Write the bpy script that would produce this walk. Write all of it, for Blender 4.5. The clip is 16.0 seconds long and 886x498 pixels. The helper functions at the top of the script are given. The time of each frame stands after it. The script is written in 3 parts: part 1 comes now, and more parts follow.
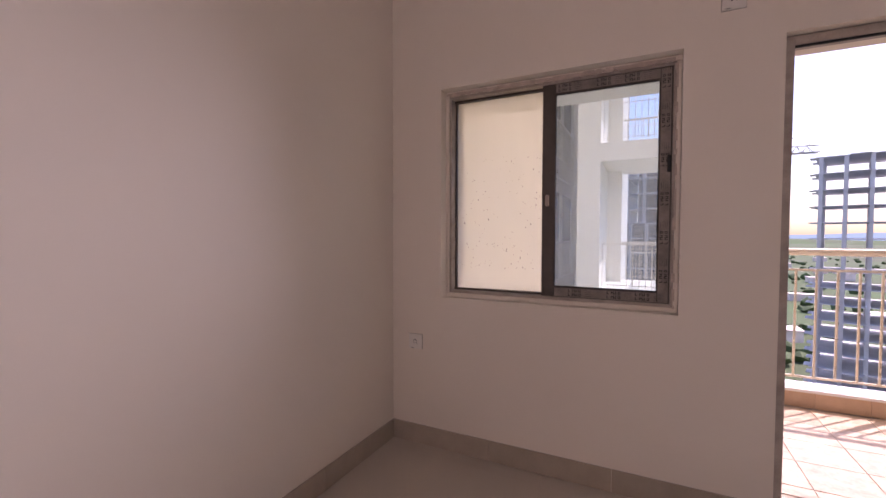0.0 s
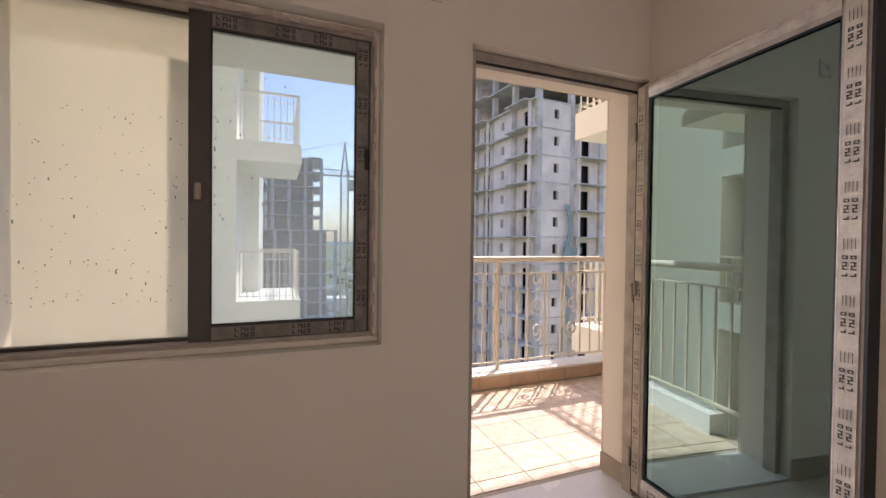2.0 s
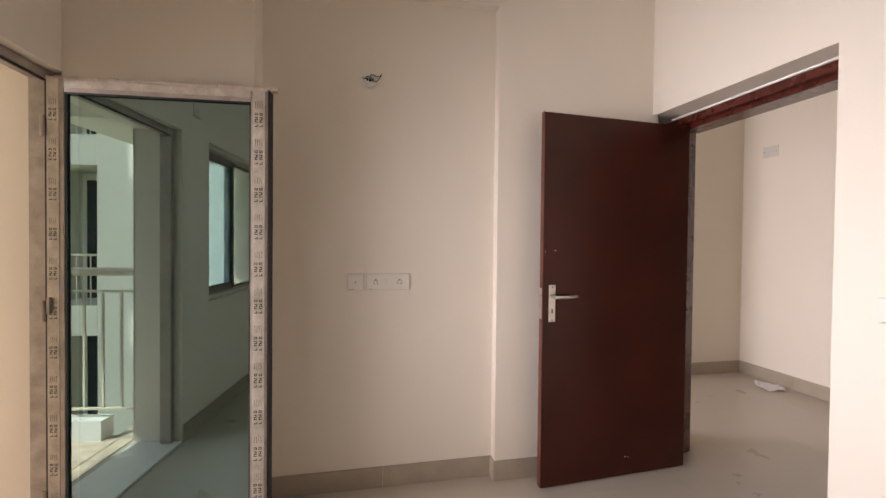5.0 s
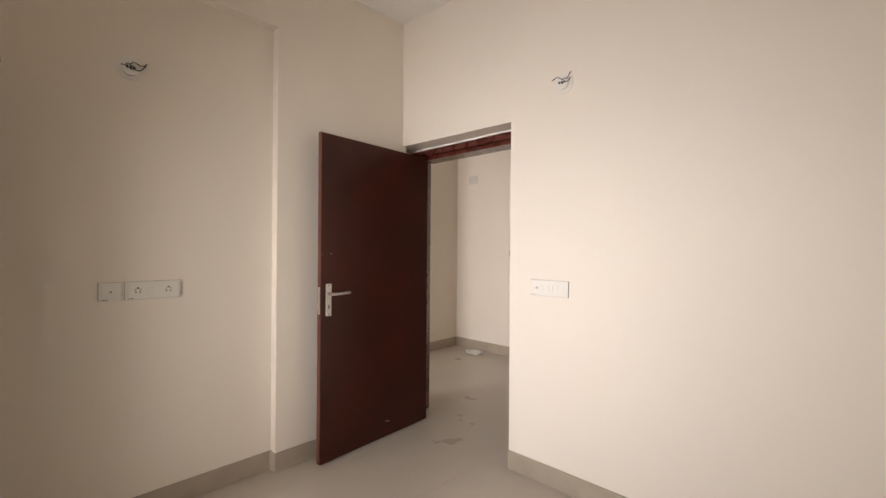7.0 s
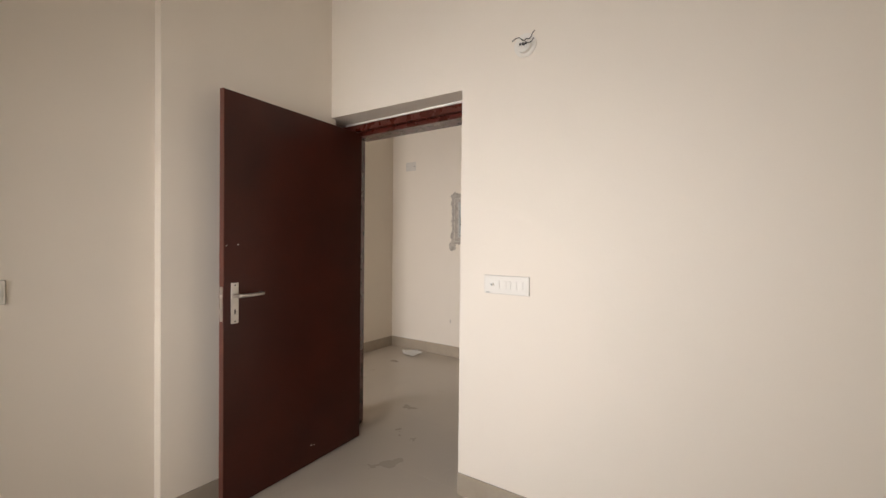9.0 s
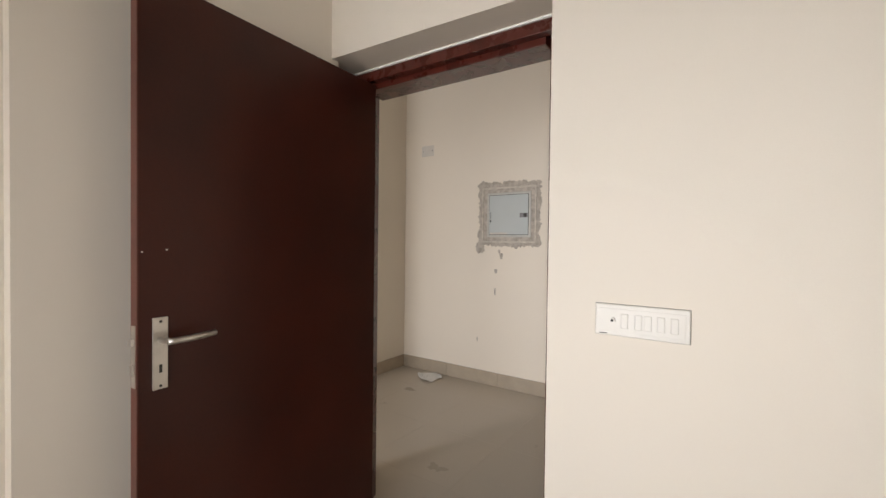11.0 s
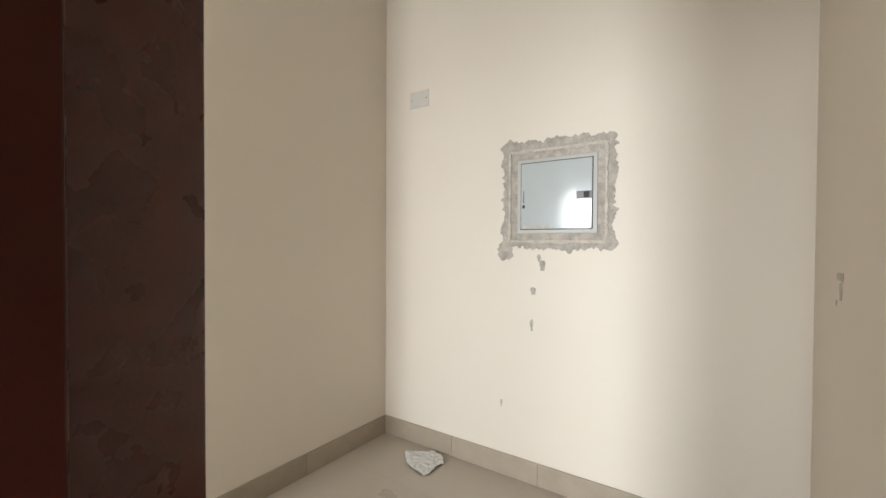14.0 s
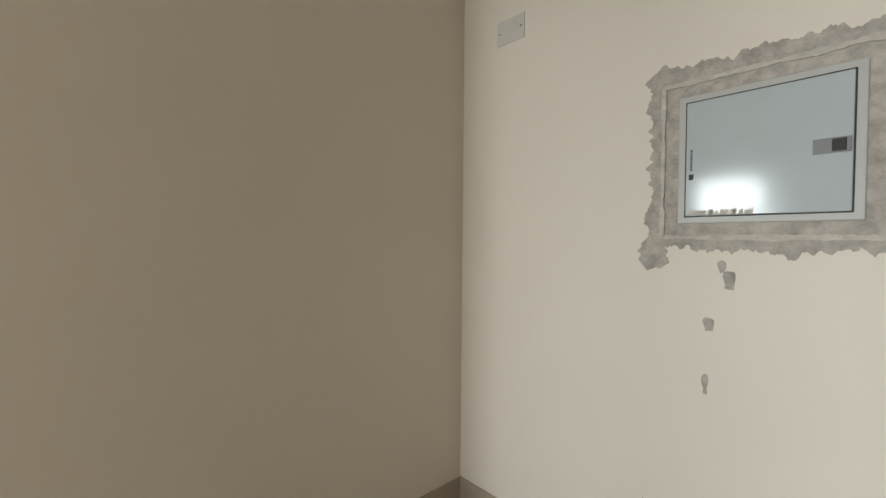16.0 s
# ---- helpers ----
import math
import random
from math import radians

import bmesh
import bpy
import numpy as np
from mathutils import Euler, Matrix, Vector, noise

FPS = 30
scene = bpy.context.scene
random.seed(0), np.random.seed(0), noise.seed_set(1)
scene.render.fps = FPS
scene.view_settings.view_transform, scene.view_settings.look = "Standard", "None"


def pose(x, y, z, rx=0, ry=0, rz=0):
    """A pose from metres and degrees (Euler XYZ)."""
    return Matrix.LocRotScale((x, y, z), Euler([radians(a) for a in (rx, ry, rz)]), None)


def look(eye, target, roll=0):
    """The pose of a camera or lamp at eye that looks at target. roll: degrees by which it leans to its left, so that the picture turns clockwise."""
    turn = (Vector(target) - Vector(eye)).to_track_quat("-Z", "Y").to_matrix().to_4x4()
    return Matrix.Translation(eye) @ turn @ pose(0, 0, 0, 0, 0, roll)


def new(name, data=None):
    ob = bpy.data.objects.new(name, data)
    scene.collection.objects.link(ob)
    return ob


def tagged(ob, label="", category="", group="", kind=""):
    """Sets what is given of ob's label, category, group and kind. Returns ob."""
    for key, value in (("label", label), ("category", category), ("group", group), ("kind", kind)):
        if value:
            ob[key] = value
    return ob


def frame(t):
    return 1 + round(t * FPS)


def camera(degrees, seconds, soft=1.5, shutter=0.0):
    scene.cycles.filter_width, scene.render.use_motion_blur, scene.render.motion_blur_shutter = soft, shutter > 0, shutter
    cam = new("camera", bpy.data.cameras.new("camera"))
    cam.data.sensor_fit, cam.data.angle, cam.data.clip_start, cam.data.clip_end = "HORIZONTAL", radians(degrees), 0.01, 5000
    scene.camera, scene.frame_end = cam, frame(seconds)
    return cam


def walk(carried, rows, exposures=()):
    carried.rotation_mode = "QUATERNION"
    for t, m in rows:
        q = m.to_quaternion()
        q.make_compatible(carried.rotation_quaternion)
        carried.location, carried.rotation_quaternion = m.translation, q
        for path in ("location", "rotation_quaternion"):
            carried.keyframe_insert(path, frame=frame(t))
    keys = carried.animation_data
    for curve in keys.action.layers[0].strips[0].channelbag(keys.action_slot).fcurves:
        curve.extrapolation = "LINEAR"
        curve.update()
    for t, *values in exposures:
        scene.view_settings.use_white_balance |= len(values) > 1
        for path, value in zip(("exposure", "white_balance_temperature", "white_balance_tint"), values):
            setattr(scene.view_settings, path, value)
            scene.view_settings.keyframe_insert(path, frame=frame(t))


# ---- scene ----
cam = camera(93.4, 16.0)
PATH = [
    (0, (1.42, -2.171, 1.249), (0.532, -0.38, 1.179), 0.1),
    (0.5, (1.273, -2.035, 1.262), (0.714, -0.116, 1.195), 0.3),
    (1, (1.208, -1.866, 1.248), (1.037, 0.126, 1.198), 0.4),
    (1.5, (1.192, -1.683, 1.254), (1.462, 0.299, 1.221), 0.6),
    (2, (1.174, -1.537, 1.267), (1.913, 0.321, 1.237), 0.7),
    (2.5, (1.136, -1.414, 1.277), (2.313, 0.202, 1.248), 0.7),
    (3, (1.102, -1.391, 1.292), (2.627, -0.097, 1.261), 0.6),
    (3.5, (1.0, -1.39, 1.312), (2.786, -0.489, 1.287), 0.7),
    (4, (0.91, -1.403, 1.33), (2.849, -0.913, 1.308), 0.7),
    (4.5, (0.799, -1.332, 1.329), (2.799, -1.295, 1.31), 0.7),
    (5, (0.713, -1.252, 1.346), (2.669, -1.67, 1.314), 0.6),
    (5.2, (0.673, -1.233, 1.356), (2.587, -1.813, 1.319), 0.7),
    (7.3, (0.496, -0.858, 1.341), (1.8, -2.374, 1.34), 0.5),
    (7.5, (0.5, -0.836, 1.342), (1.761, -2.389, 1.337), 0.6),
    (8, (0.548, -0.866, 1.33), (1.732, -2.478, 1.321), 0.5),
    (8.5, (0.663, -1.021, 1.335), (1.808, -2.661, 1.32), 0.6),
    (9, (0.811, -1.191, 1.324), (1.937, -2.844, 1.297), 0.6),
    (9.2, (0.863, -1.257, 1.319), (2.001, -2.901, 1.29), 0.6),
    (11.3, (1.632, -1.915, 1.339), (2.76, -3.566, 1.305), 0.7),
    (11.5, (1.706, -1.997, 1.33), (2.834, -3.648, 1.294), 0.7),
    (12, (1.868, -2.199, 1.337), (2.998, -3.849, 1.299), 0.5),
    (12.5, (2.038, -2.401, 1.32), (3.15, -4.064, 1.299), 0.4),
    (13, (2.138, -2.661, 1.332), (3.261, -4.316, 1.304), 0.4),
    (13.5, (2.257, -2.9, 1.339), (3.389, -4.549, 1.296), 0.3),
    (14, (2.407, -3.126, 1.341), (3.547, -4.769, 1.308), 0.3),
    (14.5, (2.524, -3.312, 1.339), (3.687, -4.939, 1.308), 0.4),
    (15, (2.648, -3.539, 1.347), (3.87, -5.121, 1.304), 0.5),
    (15.5, (2.777, -3.694, 1.342), (4.098, -5.195, 1.299), 0.5),
    (16, (2.916, -3.807, 1.331), (4.39, -5.158, 1.289), 0.5),
]
walk(cam, [(t, look(e, a, r)) for t, e, a, r in PATH],
     exposures=[(0, 0.9, 6350, 46), (0.5, 0.73, 7000, 44), (1.0, 0.68, 6600, 29), (2.0, 0.82, 6500, 28), (2.5, 0.82, 6550, 31), (3.0, 0.7, 7200, 34), (3.6, 0.68, 7200, 30), (4.3, 1.02, 6900, 24), (5.0, 1.02, 6800, 24),
                (7.5, 0.79, 7000, 18), (9, 0.7, 6900, 17), (11.5, 0.62, 6700, 14), (12.5, 1.0, 6800, 15), (13.2, 1.35, 6500, 11), (14.0, 1.25, 6300, 9), (14.6, 1.05, 6300, 7), (16, 0.65, 6300, 6)])

# ---- world and light ----
SUN_EL, SUN_AZ = 53.0, 45.0    # degrees; azimuth from +y towards +x
world = bpy.data.worlds.new("world")
scene.world = world
world.use_nodes = True
wn = world.node_tree
sky = wn.nodes.new("ShaderNodeTexSky")
sky.sky_type = "NISHITA"
sky.sun_disc = False
sky.sun_elevation = radians(SUN_EL)
sky.sun_rotation = radians(SUN_AZ)
sky.dust_density = 1.6
sky.air_density = 1.3
sky.ozone_density = 2.5
wn.links.new(sky.outputs[0], wn.nodes["Background"].inputs[0])
wn.nodes["Background"].inputs[1].default_value = 0.15
sun = new("sun", bpy.data.lights.new("sun", "SUN"))
sun.data.energy = 3.7
sun.data.angle = radians(0.6)
sun.data.color = (1.0, 0.93, 0.82)
sd = Vector((math.sin(radians(SUN_AZ)) * math.cos(radians(SUN_EL)), math.cos(radians(SUN_AZ)) * math.cos(radians(SUN_EL)), math.sin(radians(SUN_EL))))
sun.matrix_world = look((5, 40, 60), Vector((5, 40, 60)) - sd)


def opening_light(name, x, z, w, h, watts, side=0.0, y=-0.02, spread=88, drop=0.0):
    """The sky's light through an opening of the outer wall, at its place and size."""
    l = new(name, bpy.data.lights.new(name, "AREA"))
    l.data.shape = "RECTANGLE"
    l.data.size, l.data.size_y = w, h
    l.data.energy = watts
    l.data.spread = radians(spread)
    l.data.color = (0.93, 0.97, 1.0)
    l.matrix_world = look((x, y, z), (x + side, y - 1, z - drop))
    return tagged(l, "daylight entering through an opening", "daylight")


opening_light("window_daylight", 0.935, 1.48, 1.15, 1.12, 8.6, 0.2, -0.14, 102, 0.12)
opening_light("doorway_daylight", 2.39, 1.05, 0.9, 1.95, 6.8, spread=78)
opening_light("hall_daylight", 4.5, 1.2, 0.7, 2.0, 27.0, -0.15, spread=120, drop=.15)

tagged(sun, "bright slightly warm midday sun", "sun")


# ---- materials ----
def mat(name, base, rough=0.6, metal=0.0, var=0.06, scale=6.0, grain=120.0, bump=0.05, spec=0.5, coat=0.0, second=None, mix_scale=2.0):
    """A painted or natural surface: broad stains, fine grain and a little relief, at real size."""
    m = bpy.data.materials.new(name)
    m.use_nodes = True
    nt = m.node_tree
    b = nt.nodes["Principled BSDF"]
    b.inputs["Roughness"].default_value = rough
    b.inputs["Metallic"].default_value = metal
    b.inputs["Specular IOR Level"].default_value = spec
    b.inputs["Coat Weight"].default_value = coat
    geo = nt.nodes.new("ShaderNodeNewGeometry")
    n1 = nt.nodes.new("ShaderNodeTexNoise")
    n1.inputs["Scale"].default_value = scale
    n1.inputs["Detail"].default_value = 5
    n2 = nt.nodes.new("ShaderNodeTexNoise")
    n2.inputs["Scale"].default_value = grain
    n2.inputs["Detail"].default_value = 3
    for n in (n1, n2):
        nt.links.new(geo.outputs["Position"], n.inputs["Vector"])
    ramp = nt.nodes.new("ShaderNodeValToRGB")
    lo = [c * (1 - var) for c in (second or base)]
    hi = [min(1, c * (1 + var * 0.6)) for c in base]
    ramp.color_ramp.elements[0].color = (*lo, 1)
    ramp.color_ramp.elements[1].color = (*hi, 1)
    ramp.color_ramp.elements[0].position = 0.32
    ramp.color_ramp.elements[1].position = 0.68
    mixv = nt.nodes.new("ShaderNodeMath")
    mixv.operation = "MULTIPLY_ADD"
    mixv.inputs[1].default_value = 0.25
    nt.links.new(n2.outputs["Fac"], mixv.inputs[0])
    sc = nt.nodes.new("ShaderNodeMath")
    sc.operation = "MULTIPLY"
    sc.inputs[1].default_value = 0.75
    nt.links.new(n1.outputs["Fac"], sc.inputs[0])
    nt.links.new(sc.outputs[0], mixv.inputs[2])
    nt.links.new(mixv.outputs[0], ramp.inputs[0])
    nt.links.new(ramp.outputs[0], b.inputs["Base Color"])
    rr = nt.nodes.new("ShaderNodeMapRange")
    rr.inputs["To Min"].default_value = max(0.02, rough - 0.08)
    rr.inputs["To Max"].default_value = min(1, rough + 0.08)
    nt.links.new(n1.outputs["Fac"], rr.inputs["Value"])
    nt.links.new(rr.outputs[0], b.inputs["Roughness"])
    if bump:
        bp = nt.nodes.new("ShaderNodeBump")
        bp.inputs["Strength"].default_value = bump
        bp.inputs["Distance"].default_value = 0.01
        nt.links.new(n2.outputs["Fac"], bp.inputs["Height"])
        nt.links.new(bp.outputs[0], b.inputs["Normal"])
    return m


def per_piece(m, amount=0.12):
    """Lets each piece differ a little in tone."""
    nt = m.node_tree
    b = nt.nodes["Principled BSDF"]
    src = b.inputs["Base Color"].links[0].from_socket
    info = nt.nodes.new("ShaderNodeObjectInfo")
    hsv = nt.nodes.new("ShaderNodeHueSaturation")
    mr = nt.nodes.new("ShaderNodeMapRange")
    mr.inputs["To Min"].default_value = 1 - amount
    mr.inputs["To Max"].default_value = 1 + amount
    nt.links.new(info.outputs["Random"], mr.inputs["Value"])
    nt.links.new(mr.outputs[0], hsv.inputs["Value"])
    nt.links.new(src, hsv.inputs["Color"])
    nt.links.new(hsv.outputs[0], b.inputs["Base Color"])
    return m


def glass_mat(name, tint, reflect, dirt=0.0, rough=0.0, mirror=(0.9, 0.9, 0.9), film=(0.80, 0.80, 0.74)):
    """A coated pane: part mirror, part clear, with a film of dust and dried drops."""
    m = bpy.data.materials.new(name)
    m.use_nodes = True
    nt = m.node_tree
    nt.nodes.remove(nt.nodes["Principled BSDF"])
    out = nt.nodes["Material Output"]
    tr = nt.nodes.new("ShaderNodeBsdfTransparent")
    tr.inputs[0].default_value = (*tint, 1)
    gl = nt.nodes.new("ShaderNodeBsdfGlossy")
    gl.inputs["Roughness"].default_value = rough
    gl.inputs[0].default_value = (*mirror, 1)
    mx = nt.nodes.new("ShaderNodeMixShader")
    mx.inputs[0].default_value = reflect
    nt.links.new(tr.outputs[0], mx.inputs[1])
    nt.links.new(gl.outputs[0], mx.inputs[2])
    last = mx
    if dirt:
        geo = nt.nodes.new("ShaderNodeNewGeometry")
        mp = nt.nodes.new("ShaderNodeMapping")
        mp.inputs["Scale"].default_value = (1, 1, 0.35)
        nt.links.new(geo.outputs["Position"], mp.inputs[0])
        n = nt.nodes.new("ShaderNodeTexNoise")
        n.inputs["Scale"].default_value = 9
        n.inputs["Detail"].default_value = 6
        nt.links.new(mp.outputs[0], n.inputs["Vector"])
        r = nt.nodes.new("ShaderNodeMapRange")
        r.inputs["From Min"].default_value = 0.3
        r.inputs["From Max"].default_value = 0.75
        r.inputs["To Min"].default_value = dirt * 0.98
        r.inputs["To Max"].default_value = dirt * 1.02
        nt.links.new(n.outputs["Fac"], r.inputs["Value"])
        df = nt.nodes.new("ShaderNodeBsdfTranslucent")
        df.inputs[0].default_value = (*film, 1)
        mx2 = nt.nodes.new("ShaderNodeMixShader")
        nt.links.new(r.outputs[0], mx2.inputs[0])
        nt.links.new(mx.outputs[0], mx2.inputs[1])
        nt.links.new(df.outputs[0], mx2.inputs[2])
        last = mx2
    nt.links.new(last.outputs[0], out.inputs[0])
    return m


WALL = mat("wall_paint", (0.81, 0.732, 0.628), 0.55, var=0.025, scale=1.3, grain=260, bump=0.035, spec=0.35)
CEIL = mat("ceiling_paint", (0.84, 0.81, 0.76), 0.8, var=0.02, scale=1.0, grain=200, bump=0.03)
FLOORT = mat("vitrified_tile", (0.50, 0.44, 0.365), 0.30, var=0.012, scale=3, grain=90, bump=0.003)
GROUT = mat("grout", (0.42, 0.365, 0.30), 0.9, bump=0.1)
SKIRT = per_piece(mat("skirting_tile", (0.42, 0.35, 0.27), 0.32, var=0.05, scale=9, grain=80, bump=0.005, second=(0.39, 0.325, 0.25)), 0.07)
BTILE = per_piece(mat("balcony_tile", (0.66, 0.54, 0.42), 0.36, var=0.12, scale=15, grain=60, bump=0.04, second=(0.52, 0.40, 0.29)), 0.08)
CURBT = per_piece(mat("curb_tile", (0.55, 0.38, 0.25), 0.45, var=0.1, scale=10, grain=70), 0.06)
MARBLE = mat("white_marble", (0.78, 0.76, 0.72), 0.25, var=0.06, scale=5, grain=40, bump=0.0)
EXT = mat("exterior_cream_paint", (0.86, 0.81, 0.69), 0.8, var=0.02, scale=0.5, grain=90, bump=0.04)
BALC = mat("balcony_peach_paint", (0.82, 0.72, 0.60), 0.8, var=0.04, scale=1.5, grain=90, bump=0.08)
RAIL = mat("cream_enamel", (0.74, 0.66, 0.52), 0.38, var=0.05, scale=20)
DOORW = mat("dark_red_brown_laminate", (0.056, 0.0094, 0.0040), 0.36, var=0.15, scale=3.0, grain=140, bump=0.015, spec=0.33, second=(0.040, 0.0070, 0.0034))
FRAMEW = mat("dark_red_brown_gloss_paint", (0.100, 0.018, 0.010), 0.28, var=0.2, scale=14, grain=150, bump=0.06, coat=0.25, second=(0.078, 0.015, 0.009))
ALU = mat("dark_bronze_aluminium", (0.085, 0.072, 0.062), 0.42, 0.5, var=0.15, scale=14, grain=160)
ALUL = mat("pale_dusty_aluminium", (0.46, 0.40, 0.34), 0.5, 0.25, var=0.15, scale=14, grain=160, second=(0.36, 0.30, 0.25))
TAPE = mat("cream_protective_tape", (0.62, 0.55, 0.45), 0.55, var=0.14, scale=16, grain=90, bump=0.12, second=(0.48, 0.42, 0.34))
TAPEG = mat("grey_protective_tape", (0.27, 0.235, 0.20), 0.55, var=0.18, scale=16, grain=90, bump=0.12, second=(0.20, 0.17, 0.145))
INK = mat("dark_ink", (0.03, 0.028, 0.026), 0.6, bump=0)
PUTTY = mat("smeared_putty", (0.60, 0.50, 0.42), 0.9, var=0.25, scale=22, grain=90, bump=0.4)
RUBBER = mat("black_gasket", (0.012, 0.012, 0.012), 0.6, bump=0)
PLASTIC = mat("white_plastic", (0.78, 0.74, 0.67), 0.32, var=0.02, scale=20, bump=0)
PRIMER = mat("grey_primer", (0.46, 0.44, 0.43), 0.6, var=0.1, scale=7, grain=90, bump=0.06)
GAP = mat("shaded_gap", (0.30, 0.26, 0.22), 0.9, bump=0)
DARKP = mat("dark_socket_hole", (0.03, 0.028, 0.025), 0.6, bump=0)
CATCH = mat("dull_grey_metal", (0.20, 0.19, 0.19), 0.5, 0.4, var=0.1, scale=30)
STEEL = mat("brushed_steel", (0.62, 0.58, 0.53), 0.32, 0.95, var=0.08, scale=30, grain=300)
DBMET = mat("pale_grey_enamel", (0.50, 0.54, 0.54), 0.11, var=0.03, scale=6, bump=0, spec=0.6, coat=0.0)
DBFR = mat("grey_enamel", (0.50, 0.49, 0.45), 0.4, var=0.05, scale=10)
CEMENT = mat("grey_cement_patch", (0.52, 0.465, 0.405), 0.95, var=0.22, scale=26, grain=120, bump=0.5, second=(0.44, 0.395, 0.34))
CEMENTL = mat("pale_cement_ridge", (0.60, 0.55, 0.48), 0.95, var=0.2, scale=30, grain=120, bump=0.5)
COPPER = mat("dark_wire", (0.02, 0.018, 0.017), 0.5, bump=0)
BLANK = mat("dull_plastic", (0.66, 0.62, 0.56), 0.4, var=0.04, scale=20, bump=0)
PAPER = mat("crumpled_polythene", (0.74, 0.72, 0.69), 0.35, var=0.1, scale=40, grain=200, bump=0.3)
CONC = mat("raw_concrete", (0.70, 0.63, 0.58), 0.9, var=0.22, scale=0.5, grain=6, bump=0.2, second=(0.50, 0.45, 0.42))
BLOCK = mat("pale_block_masonry", (0.88, 0.75, 0.68), 0.9, var=0.14, scale=0.35, grain=5, bump=0.2, second=(0.76, 0.64, 0.58))
# near-black stand-in for the shade of rooms behind openings
SHADEIN = mat("painted_opening_shade", (0.05, 0.048, 0.047), 0.9, var=0.2, scale=1)
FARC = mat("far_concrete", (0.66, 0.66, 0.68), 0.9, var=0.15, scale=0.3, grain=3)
# concrete tinted blue-grey: the haze of distance is put into its colour
FARHAZE = mat("far_haze_tinted_concrete", (0.38, 0.43, 0.49), 0.9, var=0.12, scale=0.3, grain=3)
# near-black twin of the far concrete, coloured as shade within the storeys
FARSHADE = mat("far_open_storey_shade", (0.07, 0.085, 0.11), 0.9, var=0.2, scale=0.4, grain=3)
GROUND = mat("far_fields", (0.055, 0.105, 0.030), 0.95, var=0.35, scale=0.012, grain=0.15, bump=0, second=(0.10, 0.11, 0.05))
LEAF = mat("foliage", (0.07, 0.11, 0.035), 0.8, var=0.4, scale=0.4, grain=5)
NET = mat("blue_green_safety_net", (0.30, 0.37, 0.38), 0.8, var=0.15, scale=2)
CRANE = mat("pale_crane_steel", (0.45, 0.44, 0.40), 0.6, var=0.1)
GLASSD = glass_mat("green_reflective_glass", (0.30, 0.50, 0.48), 0.60, mirror=(0.55, 0.78, 0.79))
GLASSW = glass_mat("dusty_window_glass", (0.80, 0.90, 0.95), 0.06, dirt=0.21, film=(0.74, 0.83, 0.86))
GLASSL = glass_mat("grimy_window_glass", (0.96, 0.97, 0.93), 0.05, dirt=0.3)


# ---- mesh helpers ----
def box(bm, x0, y0, z0, x1, y1, z1):
    x0, x1, y0, y1, z0, z1 = min(x0, x1), max(x0, x1), min(y0, y1), max(y0, y1), min(z0, z1), max(z0, z1)
    v = [bm.verts.new(p) for p in ((x0, y0, z0), (x1, y0, z0), (x1, y1, z0), (x0, y1, z0), (x0, y0, z1), (x1, y0, z1), (x1, y1, z1), (x0, y1, z1))]
    for f in ((0, 3, 2, 1), (4, 5, 6, 7), (0, 1, 5, 4), (1, 2, 6, 5), (2, 3, 7, 6), (3, 0, 4, 7)):
        bm.faces.new([v[i] for i in f])
    return bm


def boxes(*bs, bevel=0.0):
    bm = bmesh.new()
    for b in bs:
        box(bm, *b)
    if bevel:
        bmesh.ops.bevel(bm, geom=list(bm.edges), offset=bevel, segments=2, affect="EDGES", profile=0.5)
    return bm


def rod(bm, a, b, r, n=10, r2=None):
    """A round bar from a to b."""
    a, b = Vector(a), Vector(b)
    d = b - a
    q = d.to_track_quat("Z", "Y").to_matrix().to_4x4()
    bmesh.ops.create_cone(bm, cap_ends=True, segments=n, radius1=r, radius2=r if r2 is None else r2, depth=d.length, matrix=Matrix.Translation((a + b) / 2) @ q)
    return bm


def tube(pts, r, n=6):
    """A bent round bar through the points."""
    bm = bmesh.new()
    pts = [Vector(p) for p in pts]
    rings = []
    for i, p in enumerate(pts):
        d = (pts[min(i + 1, len(pts) - 1)] - pts[max(i - 1, 0)]).normalized()
        m = d.to_track_quat("Z", "Y").to_matrix()
        rings.append([bm.verts.new(p + m @ Vector((r * math.cos(a), r * math.sin(a), 0))) for a in (2 * math.pi * k / n for k in range(n))])
    for a, b in zip(rings, rings[1:]):
        for k in range(n):
            bm.faces.new((a[k], a[(k + 1) % n], b[(k + 1) % n], b[k]))
    bm.faces.new(rings[0][::-1])
    bm.faces.new(rings[-1])
    return bm


def mesh_of(name, bm, material, smooth=False):
    me = bpy.data.meshes.new(name)
    bmesh.ops.recalc_face_normals(bm, faces=list(bm.faces))
    bm.to_mesh(me)
    bm.free()
    me.materials.append(material)
    if smooth:
        for p in me.polygons:
            p.use_smooth = True
    return me


def part(name, bm, material, parent, label="", smooth=False):
    ob = new(name, mesh_of(name, bm, material, smooth))
    ob.parent = parent
    if label:
        ob["label"] = label
    return ob


def thing(name, label, category, at=(0, 0, 0), rz=0.0, group="", kind=""):
    e = new(name)
    e.matrix_world = pose(*at, 0, 0, rz)
    e.empty_display_size = 0.1
    return tagged(e, label, category, group, kind)


def solid(name, bm, material, label, category, kind="", group="", smooth=False):
    return tagged(new(name, mesh_of(name, bm, material, smooth)), label, category, group, kind)


